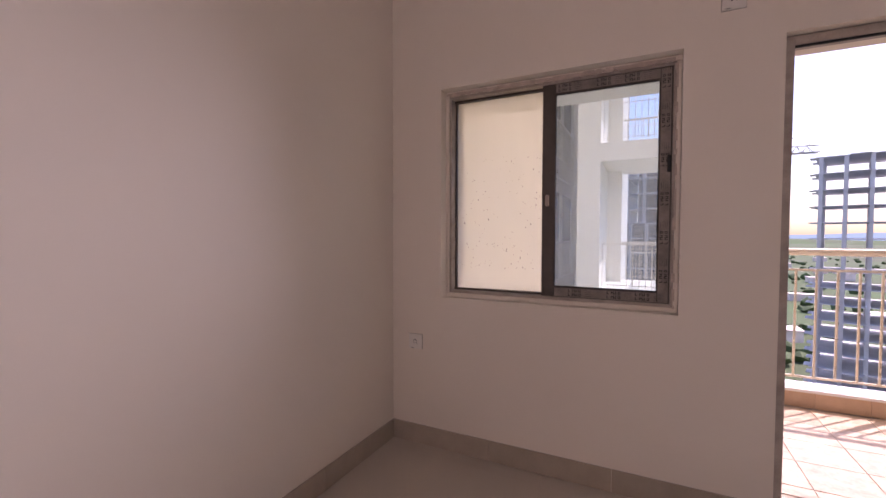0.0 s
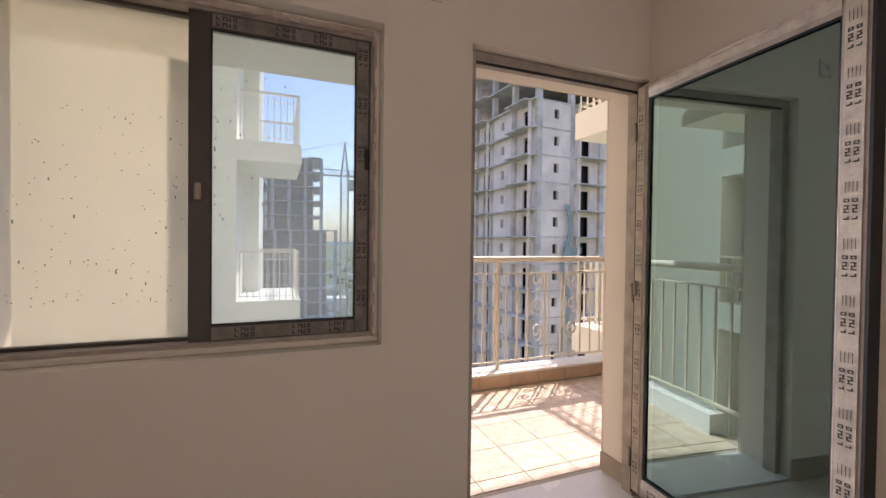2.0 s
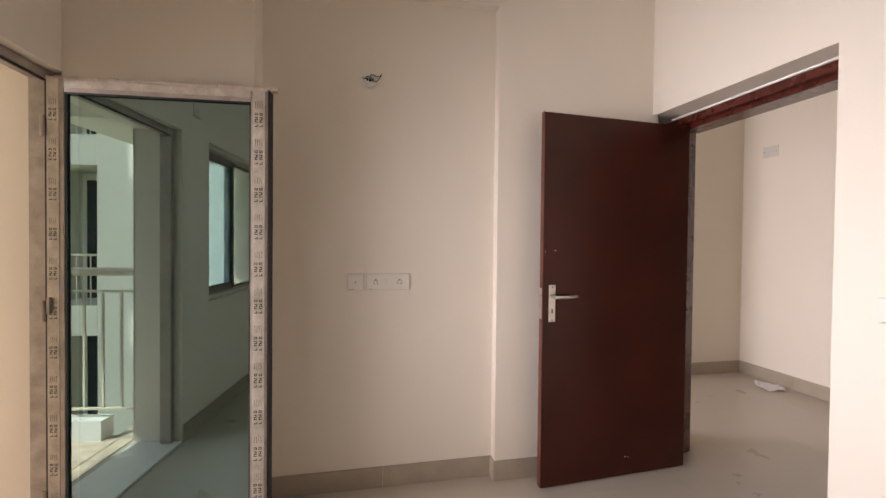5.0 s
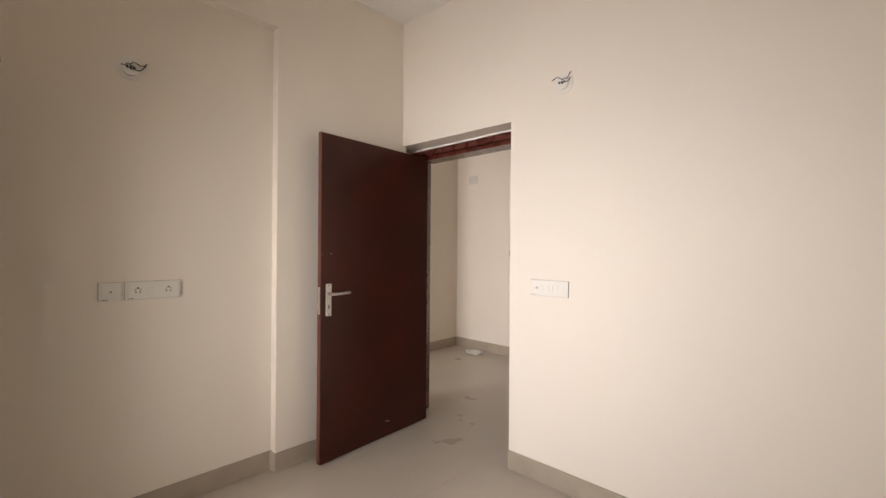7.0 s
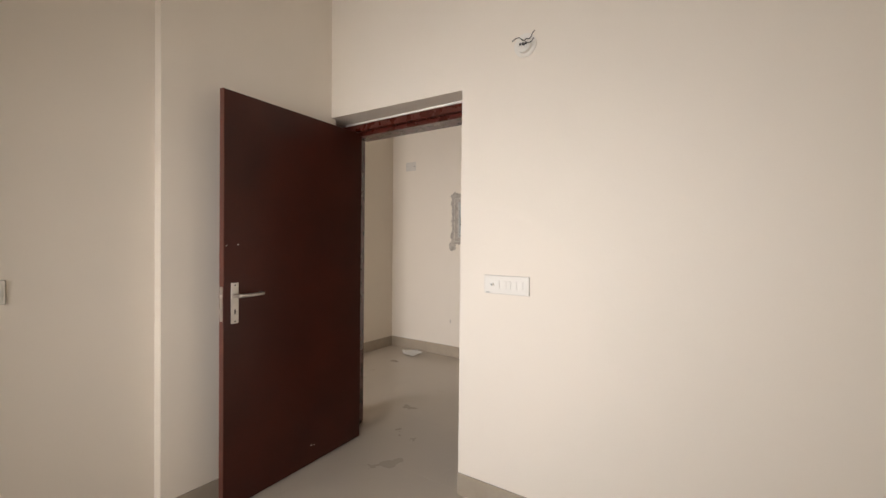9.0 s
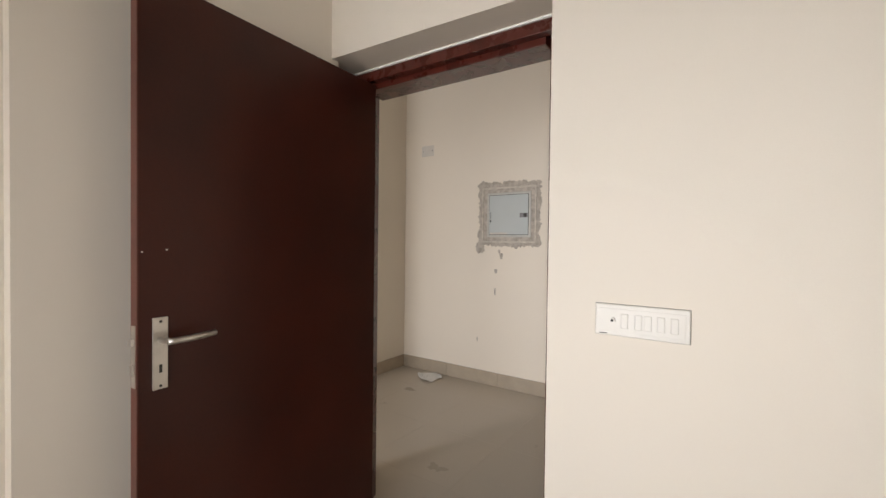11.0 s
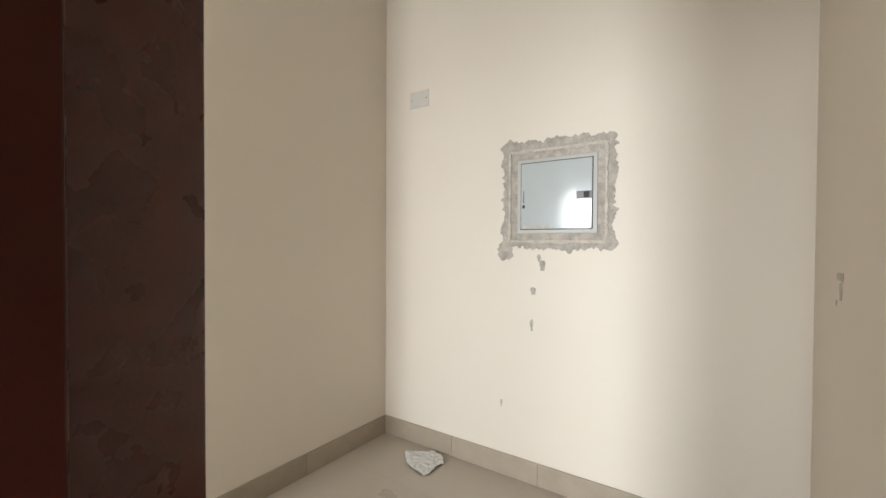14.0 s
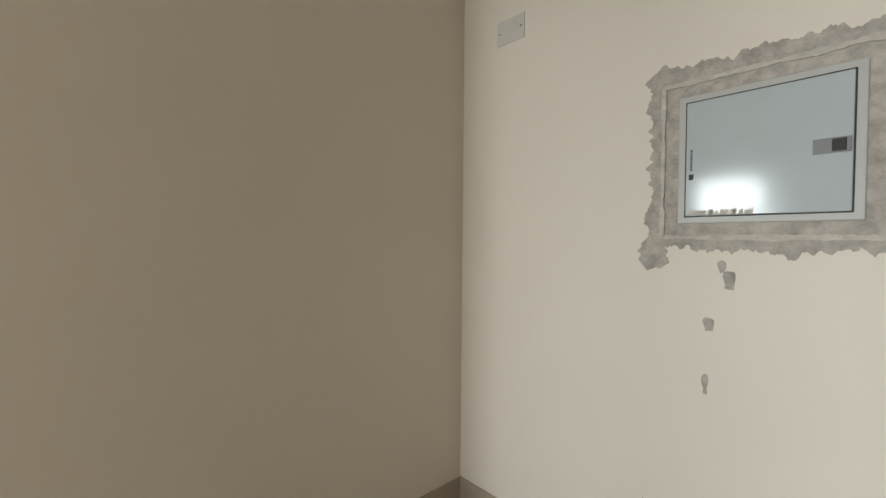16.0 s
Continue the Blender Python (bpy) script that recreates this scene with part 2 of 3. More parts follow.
def outline_slab(bm, pts, z0, z1, m=None):
    """A flat piece from a closed outline of (u, v), thickness z0 to z1."""
    lo = [bm.verts.new((p[0], p[1], z0)) for p in pts]
    hi = [bm.verts.new((p[0], p[1], z1)) for p in pts]
    bm.faces.new(lo[::-1])
    bm.faces.new(hi)
    n = len(pts)
    for k in range(n):
        bm.faces.new((lo[k], lo[(k + 1) % n], hi[(k + 1) % n], hi[k]))
    if m is not None:
        bmesh.ops.transform(bm, matrix=m, verts=lo + hi)
    return bm


# ---- plan ----
H = 3.06              # ceiling
NX = 2.856            # north-east pier face
EX = 2.965            # south-east pier face
NB = 3.03             # back of the shallow niche
SY = -3.08            # south wall of the bedroom
SB = -3.435            # its other side
FE, FS, FW = 4.425, -5.325, 2.138   # hall: east, south, west
WT = 0.30             # outer wall
HZ = -0.015           # finished floor, a little below the skirting line

# ---- structure ----
wn_boxes = [(-0.25, 0, -0.3, 0.33, WT, 3.3), (0.33, 0, -0.3, 1.541, WT, 0.88), (0.33, 0, 2.08, 1.541, WT, 3.3), (1.541, 0, -0.3, 1.905, WT, 3.3),
            (1.905, 0, 2.075, 2.89, WT, 3.3), (2.89, 0, -0.3, 3.3, WT, 3.3), (3.3, 0, -0.3, 4.15, WT, 3.3), (4.85, 0, -0.3, 5.5, WT, 3.3), (4.15, 0, 2.25, 4.85, WT, 3.3)]
solid("wall_north", boxes(*wn_boxes), WALL, "cream painted outer wall with a window and a balcony doorway", "wall", "structure")
solid("wall_west", boxes((-0.25, 0, -0.3, 0, SB, 3.3)), WALL, "plain cream painted bedroom wall", "wall", "structure")
solid("wall_east", boxes((NX, 0, 0, 3.32, -0.785, H + .1), (NB, -0.785, 0, 3.32, -2.047, H + .1), (NB - .001, -0.785, 2.675, EX, -2.047, H + .1), (EX, -2.047, 0, 3.32, SY, H + .1), (3.07, SY, 0, 3.32, SB, H + .1)), WALL,
      "cream painted wall with a tall shallow recess", "wall", "structure")
solid("wall_south", boxes((-0.25, SY, 0, 1.985, SB, H + .1), (1.985, SY, 2.135, EX, SB, H + .1), (EX, SY - .001, 2.135, 3.07, SB, H + .1)), WALL, "cream painted wall with a doorway beside the corner", "wall", "structure")
bm = bpy.data.objects["wall_south"].data
for v in bm.vertices:
    if abs(v.co.x - EX) < 1e-4 and abs(v.co.y - SY) < 1e-4:
        v.co.y = -3.042
    if abs(v.co.x - 1.985) < 1e-4 and abs(v.co.y - SB) < 1e-4 and v.co.z < 2.2:
        v.co.x = 2.0175
solid("wall_hall_south", boxes((1.9, FS, HZ, FE + .2, FS - .2, H + .1)), WALL, "cream painted hall wall with a fuse box", "wall", "structure")
solid("wall_hall_east", boxes((FE, -3.3, HZ, FE + .2, FS, H + .1)), WALL, "plain cream painted hall wall", "wall", "structure")
solid("wall_passage_return", boxes((FE + .2, -3.3, 0, 5.3, -3.5, H + .1)), WALL, "plain cream painted return wall", "wall", "structure")
solid("wall_passage_east", boxes((5.3, 0, 0, 5.5, -3.5, H + .1)), WALL, "plain cream painted passage wall", "wall", "structure")
solid("wall_hall_west", boxes((1.75, -4.42, HZ, FW, FS, H + .1), (1.75, SB, HZ, FW - .03, -3.50, H + .1), (1.75, -3.50, 2.12, FW - .03, -4.42, H + .1)), WALL, "cream painted hall wall with a pier and a doorway", "wall", "structure")
for v in bpy.data.objects["wall_hall_west"].data.vertices:
    if abs(v.co.x - FW) < 1e-4 and abs(v.co.y + 4.42) < 1e-4:
        v.co.x = FW - .032
solid("ceiling", boxes((-0.25, WT, H + .02, 5.5, FS - .2, 3.3)), CEIL, "white painted flat ceiling", "ceiling", "structure")
solid("floor", boxes((-0.25, WT, -0.3, 5.5, -3.1, HZ - .004), (-0.25, -3.1, -0.3, 5.5, FS - .2, HZ - .004)), GROUT, "floor screed under beige tiles", "floor", "structure")
floor = bpy.data.objects["floor"]

for name in ("wall_west", "wall_east", "wall_south", "wall_hall_south", "wall_hall_east", "wall_hall_west", "wall_passage_return", "wall_passage_east"):
    for v in bpy.data.objects[name].data.vertices:
        if -.05 < v.co.z < .001:
            v.co.z = -.3

# ---- bedroom window ----
win = thing("window_1", "two-pane sliding window with taped bronze aluminium frame", "window", (0, 0, 0), kind="structure")
part("reveal", boxes((.3305, .062, .8805, 1.5405, .29, .903), (.3305, .062, 2.056, 1.5405, .29, 2.0795), (.3305, .062, .903, .350, .29, 2.056), (1.520, .062, .903, 1.5405, .29, 2.056), bevel=.004), WALL, win, "cream plaster reveal")
part("outer_frame", boxes((.3505, .075, .9035, 1.5195, .175, .918), (.3505, .075, 2.040, 1.5195, .175, 2.0555), (.3505, .075, .918, .363, .175, 2.040), (1.507, .075, .918, 1.5195, .175, 2.040), bevel=.0015), ALUL, win)
part("track", boxes((0.362, .12, .915, 1.508, .125, .93), (0.362, .12, 2.028, 1.508, .125, 2.043)), ALU, win)
part("fixed_sash", boxes((.362, .13, .915, .928, .16, .928), (.362, .13, 2.03, .928, .16, 2.043), (.362, .13, .928, .371, .16, 2.03), (.90, .13, .928, .928, .16, 2.03)), ALU, win)
part("pane", boxes((.371, .146, .928, .90, .150, 2.03)), GLASSL, win, "grimy pane with dried drops").visible_shadow = False
sash = part("sliding_sash", boxes((.895, .085, .918, .962, .118, 2.04), (.962, .085, .918, 1.506, .118, .972), (.962, .085, 1.986, 1.506, .118, 2.04), (1.452, .085, .972, 1.506, .118, 1.986), bevel=.002), ALU, win)
part("tape", boxes((.966, .082, .922, 1.452, .0845, .966), (.966, .082, 1.992, 1.452, .0845, 2.036), (1.456, .082, .922, 1.500, .0845, 2.036)), TAPEG, sash, "printed grey protective tape")
part("gasket", boxes((.962, .088, .972, 1.452, .092, .977), (.962, .088, 1.981, 1.452, .092, 1.986), (.962, .088, .977, .966, .092, 1.981), (1.448, .088, .977, 1.452, .092, 1.981)), RUBBER, sash)
part("pane", boxes((.964, .100, .974, 1.450, .104, 1.984)), GLASSW, sash, "dusty pane").visible_shadow = False
part("latch", boxes((1.487, .070, 1.545, 1.503, .082, 1.625), bevel=.004), RUBBER, sash, "black plastic latch")
part("handle", boxes((.915, .066, 1.40, .935, .085, 1.46), bevel=.006), ALUL, sash, "small worn pull")


def tape_marks(bm, x, z, face, along, size=1.0):
    """A block of unreadable printing on the tape: two lines of dark strokes and rings, then pale fine rules."""
    s = 0.0075 * size

    def bar(u0, v0, u1, v1):
        if along == "x":
            box(bm, x + u0 * s, face - .0006, z + v0 * s, x + u1 * s, face, z + v1 * s)
        else:
            box(bm, x - v1 * s, face - .0006, z + u0 * s, x - v0 * s, face, z + u1 * s)

    for v in (-1.75, .35):
        bar(-4.2, v, -3.8, v + 1.4)
        bar(-4.2, v, -3.2, v + .35)
        for u in (-2.2, -1.2, -.2):
            bar(u, v, u + .38, v + 1.4)
        bar(-1.9, v + .9, -1.2, v + 1.25)
        bar(-.9, v + .2, -.2, v + .55)
        bar(1.0, v, 2.1, v + .32)
        bar(1.0, v + 1.08, 2.1, v + 1.4)
        bar(1.0, v + .32, 1.32, v + 1.08)
        bar(1.78, v + .32, 2.1, v + 1.08)
    for k in range(4):
        bar(4.0, -1.5 + k * .95, 7.2, -1.38 + k * .95)


bm = bmesh.new()
for x in (1.08, 1.27, 1.40):
    tape_marks(bm, x, .945, .0815, "x", 1.35)
    tape_marks(bm, x - .06, 2.014, .0815, "x", 1.35)
for k in range(6):
    tape_marks(bm, 1.478, 1.06 + k * .185, .0815, "z", 1.3)
part("printing", bm, INK, sash, "dark printed marks on tape")

# dried drops on the panes
bm = bmesh.new()
rd = random.Random(5)
for k in range(120):
    x, z = .40 + rd.random() * .47, 1.05 + rd.random() ** 1.3 * .65
    l = .002 + rd.random() * (.012 if rd.random() < .15 else .002)
    box(bm, x, .1445, z, x + .002 + rd.random() * .003, .1458, z + l)
for k in range(45):
    x, z = .97 + rd.random() ** 2.2 * .25, 1.15 + rd.random() * .75
    box(bm, x, .0985, z, x + .002 + rd.random() * .003, .0998, z + .002 + rd.random() * .006)
part("dried_drops", bm, INK, win, "dark specks of dried dirt")

# putty smear round the window and the balcony door
bm = bmesh.new()
rd = random.Random(8)
x = .34
while x < 1.51:
    w = .01 + rd.random() * .03
    box(bm, x, .056, 2.045 + rd.random() * .012, min(x + w, 1.52), .0618, 2.066 + rd.random() * .006)
    x += w
z = .90
while z < 2.04:
    w = .01 + rd.random() * .05
    box(bm, 1.510 + rd.random() * .008, .057, z, 1.526, .0618, z + w)
    z += w * (1 if rd.random() < .6 else 2.5)
solid("putty_smear", bm, PUTTY, "rough smeared putty along the window head", "putty", "structure")

# ---- balcony door ----
df = thing("door_1", "balcony doorway frame of taped aluminium", "door frame", kind="structure")
part("jamb", boxes((1.907, .05, HZ, 1.945, .12, 2.073), bevel=.002), ALUL, df)
part("jamb", boxes((2.848, .05, HZ, 2.888, .12, 2.04), bevel=.002), ALUL, df)
part("head", boxes((1.945, .05, 2.035, 2.888, .12, 2.073), bevel=.002), ALUL, df)
part("gasket", boxes((1.945, .056, 2.026, 2.85, .066, 2.035), (2.842, .048, 0.02, 2.848, .056, 2.03)), RUBBER, df)
part("door_sill", boxes((1.907, .0, -.02, 2.888, .30, -.002)), MARBLE, df, "pale marble threshold")

gd = thing("balcony_door", "open aluminium door with green reflective glass and cream protective tape", "glass door", (2.845, .052, 0), 0)
gd.matrix_world = pose(2.842, .052, 0, 0, 0, -90 - 4.05)
GW, Z0, Z1 = .915, .035, 2.04
# along +x from the hinge; the room side is -y
part("frame", boxes((0, 0, Z0, .07, .045, Z1), (GW - .075, 0, Z0, GW, .045, Z1), (.07, 0, Z0, GW - .075, .045, Z0 + .085), (.07, 0, Z1 - .058, GW - .075, .045, Z1), bevel=.002), ALUL, gd)
part("tape", boxes((.006, -.003, Z0 + .006, .052, -.0005, Z1 - .004), (GW - .066, -.003, Z0 + .006, GW - .012, -.0005, Z1 - .004), (.07, -.003, Z0 + .006, GW - .075, -.0005, Z0 + .068), (.07, -.003, Z1 - .04, GW - .075, -.0005, Z1 - .006)), TAPE, gd, "cream printed protective tape")
part("gasket", boxes((.07, .004, Z0 + .085, GW - .075, .008, Z0 + .093), (.07, .004, Z1 - .066, GW - .075, .008, Z1 - .058), (.07, .004, Z0 + .093, .077, .008, Z1 - .066), (GW - .082, .004, Z0 + .093, GW - .075, .008, Z1 - .066)), RUBBER, gd)
part("pane", boxes((.072, .016, Z0 + .087, GW - .077, .022, Z1 - .06)), GLASSD, gd, "green reflective pane")
part("edge_seal", boxes((GW + .0005, -.004, Z0, GW + .010, .05, Z1)), RUBBER, gd, "black edge strip")
bm = bmesh.new()
for k in range(11):
    tape_marks(bm, GW - .040, .19 + k * .172, -.0035, "z", 1.35)
    tape_marks(bm, .028, .17 + k * .172, -.0035, "z", 1.1)
for k in range(4):
    tape_marks(bm, .16 + k * .19, .075, -.0035, "x", 1.5)
part("printing", bm, INK, gd, "dark printed marks on tape")
bm = bmesh.new()
rd = random.Random(3)
for x0, x1 in ((-.010, GW + .012),):
    x = x0
    while x < x1:
        w = .012 + rd.random() * .03
        box(bm, x, -.004, Z1 - .012 + rd.random() * .01, x + w + .002, .03, Z1 + .004 + rd.random() * .006)
        x += w
part("torn_tape", bm, PUTTY, gd, "torn ragged tape edge")
for z in (.20, 1.03, 1.83):
    part("hinge", rod(bmesh.new(), (-.006, -.010, z - .045), (-.006, -.010, z + .045), .009, 12), ALUL, gd, "pale aluminium hinge")
part("latch", boxes((.012, -.02, 1.02, .024, -.003, 1.09), bevel=.003), ALUL, gd)

# ---- wooden door ----
fr = thing("door_2", "dark brown glossy painted timber door frame", "door frame", kind="structure")
part("jamb", boxes((2.019, -3.267, HZ, 2.054, -3.305, 2.125), (2.019, -3.305, HZ, 2.072, -3.392, 2.125), bevel=.003), FRAMEW, fr)
bm = boxes((2.952, -3.215, HZ, 3.069, -3.255, 2.125), (2.986, -3.255, HZ, 3.069, -3.432, 2.125))
for v in bm.verts:
    if v.co.x < 3.0 and v.co.y < -3.4:
        v.co.x = 3.045
bmesh.ops.bevel(bm, geom=list(bm.edges), offset=.003, segments=2, affect="EDGES", profile=0.5)
part("jamb", bm, FRAMEW, fr)
part("head", boxes((2.019, -3.215, 2.08, 2.952, -3.255, 2.124), (2.072, -3.2551, 2.055, 2.986, -3.392, 2.124), bevel=.003), FRAMEW, fr)
part("filler", boxes((2.022, -3.212, 2.1255, 3.01, -3.39, 2.1345)), CEIL, fr, "white gap filler above the frame")
for z in (.55, 1.04, 1.72):
    part("keep", boxes((2.0725, -3.370, z - .05, 2.0745, -3.345, z + .05)), CATCH, fr)

hf = thing("door_3", "closed grey primed flush door in the hall wall", "door", kind="structure")
part("leaf", boxes((1.955, -4.345, HZ + .004, 1.995, -3.545, 2.07), bevel=.003), PRIMER, hf, "grey primed door leaf")
part("jamb", boxes((1.90, -4.415, HZ, 2.0, -4.350, 2.115), bevel=.003), PRIMER, hf)
part("jamb", boxes((1.90, -3.54, HZ, 2.0, -3.505, 2.115), bevel=.003), PRIMER, hf)
part("head", boxes((1.90, -4.349, 2.075, 2.0, -3.541, 2.115), bevel=.003), PRIMER, hf)
for z in (.42, 1.16, 1.86):
    part("hinge", boxes((1.9955, -4.375, z - .07, 2.003, -4.325, z + .07), bevel=.0015), FRAMEW, hf, "brown painted hinge leaf")

dl = thing("wooden_door", "open dark red-brown flush wooden door with steel handle", "door", (2.925, -3.235, 0))
dl.matrix_world = pose(2.922, -3.236, 0, 0, 0, 90 + 3.4)
LW = .974
# along +x from the hinge; the face towards the room is +y
leaf = part("leaf", boxes((0, 0, -.006, LW, .037, 2.063), bevel=.0025), DOORW, dl)
part("edge_strip", boxes((LW + .0003, .002, .012, LW + .0022, .035, 2.066)), mat("lipping_red_brown", (0.12, 0.035, 0.022), .4, var=.2, scale=12), leaf, "reddish lipping on the closing edge")
hp = part("handle_plate", boxes((LW - 0.074, .0375, .915, LW - 0.034, .0425, 1.118), bevel=.0022), STEEL, dl, "brushed steel backplate")
bm = rod(bmesh.new(), (LW - 0.054, .0425, 1.055), (LW - 0.054, .088, 1.055), .0095, 14)
part("spindle", bm, STEEL, hp, smooth=False)
part("lever", tube([(LW - 0.054, .085, 1.055), (LW - .068, .090, 1.055), (LW - .11, .090, 1.055), (LW - .150, .088, 1.056), (LW - .186, .084, 1.058)], .009, 10), STEEL, hp, "satin steel lever", smooth=True)
# dark block on the plate, coloured as the shade in a keyhole
part("keyhole", boxes((LW - 0.058, .0426, .962, LW - 0.050, .0436, .985)), DARKP, hp)
for z in (.925, 1.106):
    part("screw", rod(bmesh.new(), (LW - 0.054, .0425, z), (LW - 0.054, .0436, z), .004, 10), DARKP, hp)
part("lock_face", boxes((LW + .0022, .008, .93, LW + .0042, .03, 1.10)), STEEL, leaf, "steel lock forend")
part("latch_bolt", boxes((LW + .0042, .011, 1.045, LW + .013, .027, 1.065), bevel=.002), STEEL, leaf)
part("dead_bolt", boxes((LW + .0042, .011, .965, LW + .010, .027, .995), bevel=.002), STEEL, leaf)
for z in (.25, 1.05, 1.82):
    part("hinge", rod(bmesh.new(), (-.004, -.006, z - .05), (-.004, -.006, z + .05), .007, 12), FRAMEW, dl, "painted butt hinge")
bm = bmesh.new()
for x, z, w in ((LW - .012, 1.30, .004), (LW - .075, 1.305, .006), (.42, .10, .012), (.40, .095, .008)):
    box(bm, x, .0372, z, x + w, .0376, z + .004)
part("scuff", bm, PLASTIC, leaf, "small pale paint chips")


# ---- wall fittings ----
def plate(name, label, w, h, holes, switches, at, rz, category="switch plate"):
    """A moulded wall plate, its back on the wall, facing -y before it is turned."""
    e = thing(name, label, category, at, rz)
    part("surround", boxes((-w / 2, -.010, -h / 2, w / 2, 0, h / 2), bevel=.003), PLASTIC, e)
    # slightly larger dark backing, the plate's edge shadow put into its colour
    part("shadow_gap", boxes((-w / 2 - .0012, -.003, -h / 2 - .0012, w / 2 + .0012, -.0002, h / 2 + .0012)), GAP, e)
    part("panel", boxes((-w / 2 + .010, -.0125, -h / 2 + .012, w / 2 - .010, -.0102, h / 2 - .012), bevel=.001), PLASTIC, e)
    # holes are dark discs on the face, their inner shade painted
    for x in holes:
        if holes[x] == 1:
            part("knob", rod(bmesh.new(), (x, -.0125, 0), (x, -.022, 0), .008, 14), PLASTIC, e)
            part("hole", rod(bmesh.new(), (x, -.0222, 0), (x, -.0226, 0), .004, 10), DARKP, e)
        else:
            for dx, dz, r in ((0, .012, .0048), (-.009, -.008, .0036), (.009, -.008, .0036), (-.011, .004, .003), (.011, .004, .003)):
                part("hole", rod(bmesh.new(), (x + dx, -.0126, dz), (x + dx, -.0132, dz), r, 10), DARKP, e)
    for x in switches:
        part("rocker", boxes((x - .0095, -.0165, -.021, x + .0095, -.0128, .021), bevel=.0018), PLASTIC, e)
    part("maker_mark", boxes((-w / 2 + .012, -.0104, -h / 2 + .004, -w / 2 + .034, -.0102, -h / 2 + .0065)), DARKP, e)
    return e


plate("television_point", "single white plastic socket plate in a wall recess", .088, .088, {0.0: 1}, (), (NB, -1.262, 1.125), -90, "socket")
plate("socket_plate", "white plastic plate with two sockets and two switches", .236, .088, {-.068: 2, .062: 2}, (-.018, .008), (NB, -1.438, 1.125), -90, "socket")
plate("switch_plate", "wide white plastic plate with regulator knob and switches", .242, .09, {-.072: 1}, (-.040, -.004, .020, .052, .085), (1.714, SY, 1.120), 180)
plate("socket_plate", "white plastic socket plate low on the wall", .088, .088, {0.0: 2}, (), (.163, 0, .605), 0, "socket")
plate("socket_plate", "white plastic socket plate high on the wall", .088, .088, {0.0: 2}, (), (1.722, 0, 2.25), 0, "socket")


def ceiling_rose(at, rz, seed):
    e = thing("lamp_point", "round white lamp outlet with bare twisted wires", "lamp outlet", at, rz)
    rd = random.Random(seed)
    part("cover", rod(bmesh.new(), (0, -.006, 0), (0, 0, 0), .056, 32), PLASTIC, e)
    part("ring", rod(bmesh.new(), (0, -.026, -.004), (0, -.0062, -.004), .036, 28), PLASTIC, e)
    for k in range(3):
        a = rd.random() * 6
        pts = [(0.012 * math.cos(a), -.026, .012 * math.sin(a))]
        for j in range(1, 7):
            pts.append((pts[0][0] + (.011 if k else -.009) * j + rd.uniform(-.006, .006), -.026 - .006 * min(j, 4), pts[0][2] + (.012 * math.sin(j * .9 + k)) + .002 * j))
        part("wire", tube(pts, .0022, 5), COPPER, e, "bare dark wire", smooth=True)
    for k in range(3):
        part("terminal", boxes((-.02 + k * .014, -.031, -.008, -.010 + k * .014, -.0262, .004), bevel=.0015), DARKP, e)
    return e


ceiling_rose((NB, -1.332, 2.217), -90, 2)
ceiling_rose((1.630, SY, 2.280), 180, 4)

# blank cover in the hall
bc = thing("blank_plate", "translucent blank plastic cover plate", "cover plate", (4.128, FS, 2.287), 180)
part("cover", boxes((-.078, -.005, -.055, .078, 0, .055), bevel=.002), BLANK, bc)
for x in (-.06, .06):
    part("screw", rod(bmesh.new(), (x, -.0052, 0), (x, -.0062, 0), .004, 10), DARKP, bc)

# ---- fuse box in the hall ----
db = thing("fuse_box", "flush grey metal distribution box in a rough cement patch", "fuse box", (3.19, FS, 1.598), 180)
# local x runs to the viewer's right, -y out of the wall
part("rim", boxes((-.224, -.010, -.206, .216, 0, .206), bevel=.003), DBFR, db, "grey enamel rim")
part("gap", boxes((-.203, -.0112, -.186, .195, -.0101, .186)), DARKP, db)
lid = part("lid", boxes((-.199, -.016, -.182, .191, -.0113, .182), bevel=.0025), DBMET, db, "glossy pale grey lid")
part("catch", boxes((.112, -.019, -.028, .188, -.0162, .012), bevel=.001), CATCH, lid)
part("catch_button", boxes((.150, -.024, -.024, .178, -.0192, .008), bevel=.002), DARKP, lid, "dark catch")
bm = boxes(*[(-.186, -.0164, -.036 + k * .0085, -.180, -.0161, -.030 + k * .0085) for k in range(8)], (-.190, -.0164, -.066, -.176, -.0161, -.048))
part("maker_mark", bm, DARKP, lid, "small unreadable dark lettering")
rd = random.Random(11)
for k in range(14):
    x = -.19 + k * .012 + rd.random() * .006
    part("cement_smear", outline_slab(bmesh.new(), [(x, -.180), (x + .012, -.181), (x + .010 + rd.random() * .006, -.168 + rd.random() * .012), (x + .003, -.170 + rd.random() * .01)], .0162, .0168, Matrix.Rotation(radians(90), 4, "X")), CEMENTL, lid)


def ragged(x0, z0, x1, z1, amp, step, rd):
    """A closed ragged outline round a rectangle."""
    pts = []
    for (ax, az), (bx, bz) in (((x0, z0), (x1, z0)), ((x1, z0), (x1, z1)), ((x1, z1), (x0, z1)), ((x0, z1), (x0, z0))):
        n = max(4, int(math.hypot(bx - ax, bz - az) / step))
        nx, nz = (bz - az), -(bx - ax)
        l = math.hypot(nx, nz)
        for k in range(n):
            f = k / n
            px, pz = ax + (bx - ax) * f, az + (bz - az) * f
            o = amp * (.35 + .95 * noise.noise((px * 13, pz * 17, x0 * 9 + 3.3)) + .75 * noise.noise((px * 45, pz * 52, 7.1)) + .3 * rd.random())
            pts.append((ax + (bx - ax) * f + nx / l * o, az + (bz - az) * f + nz / l * o))
    return pts


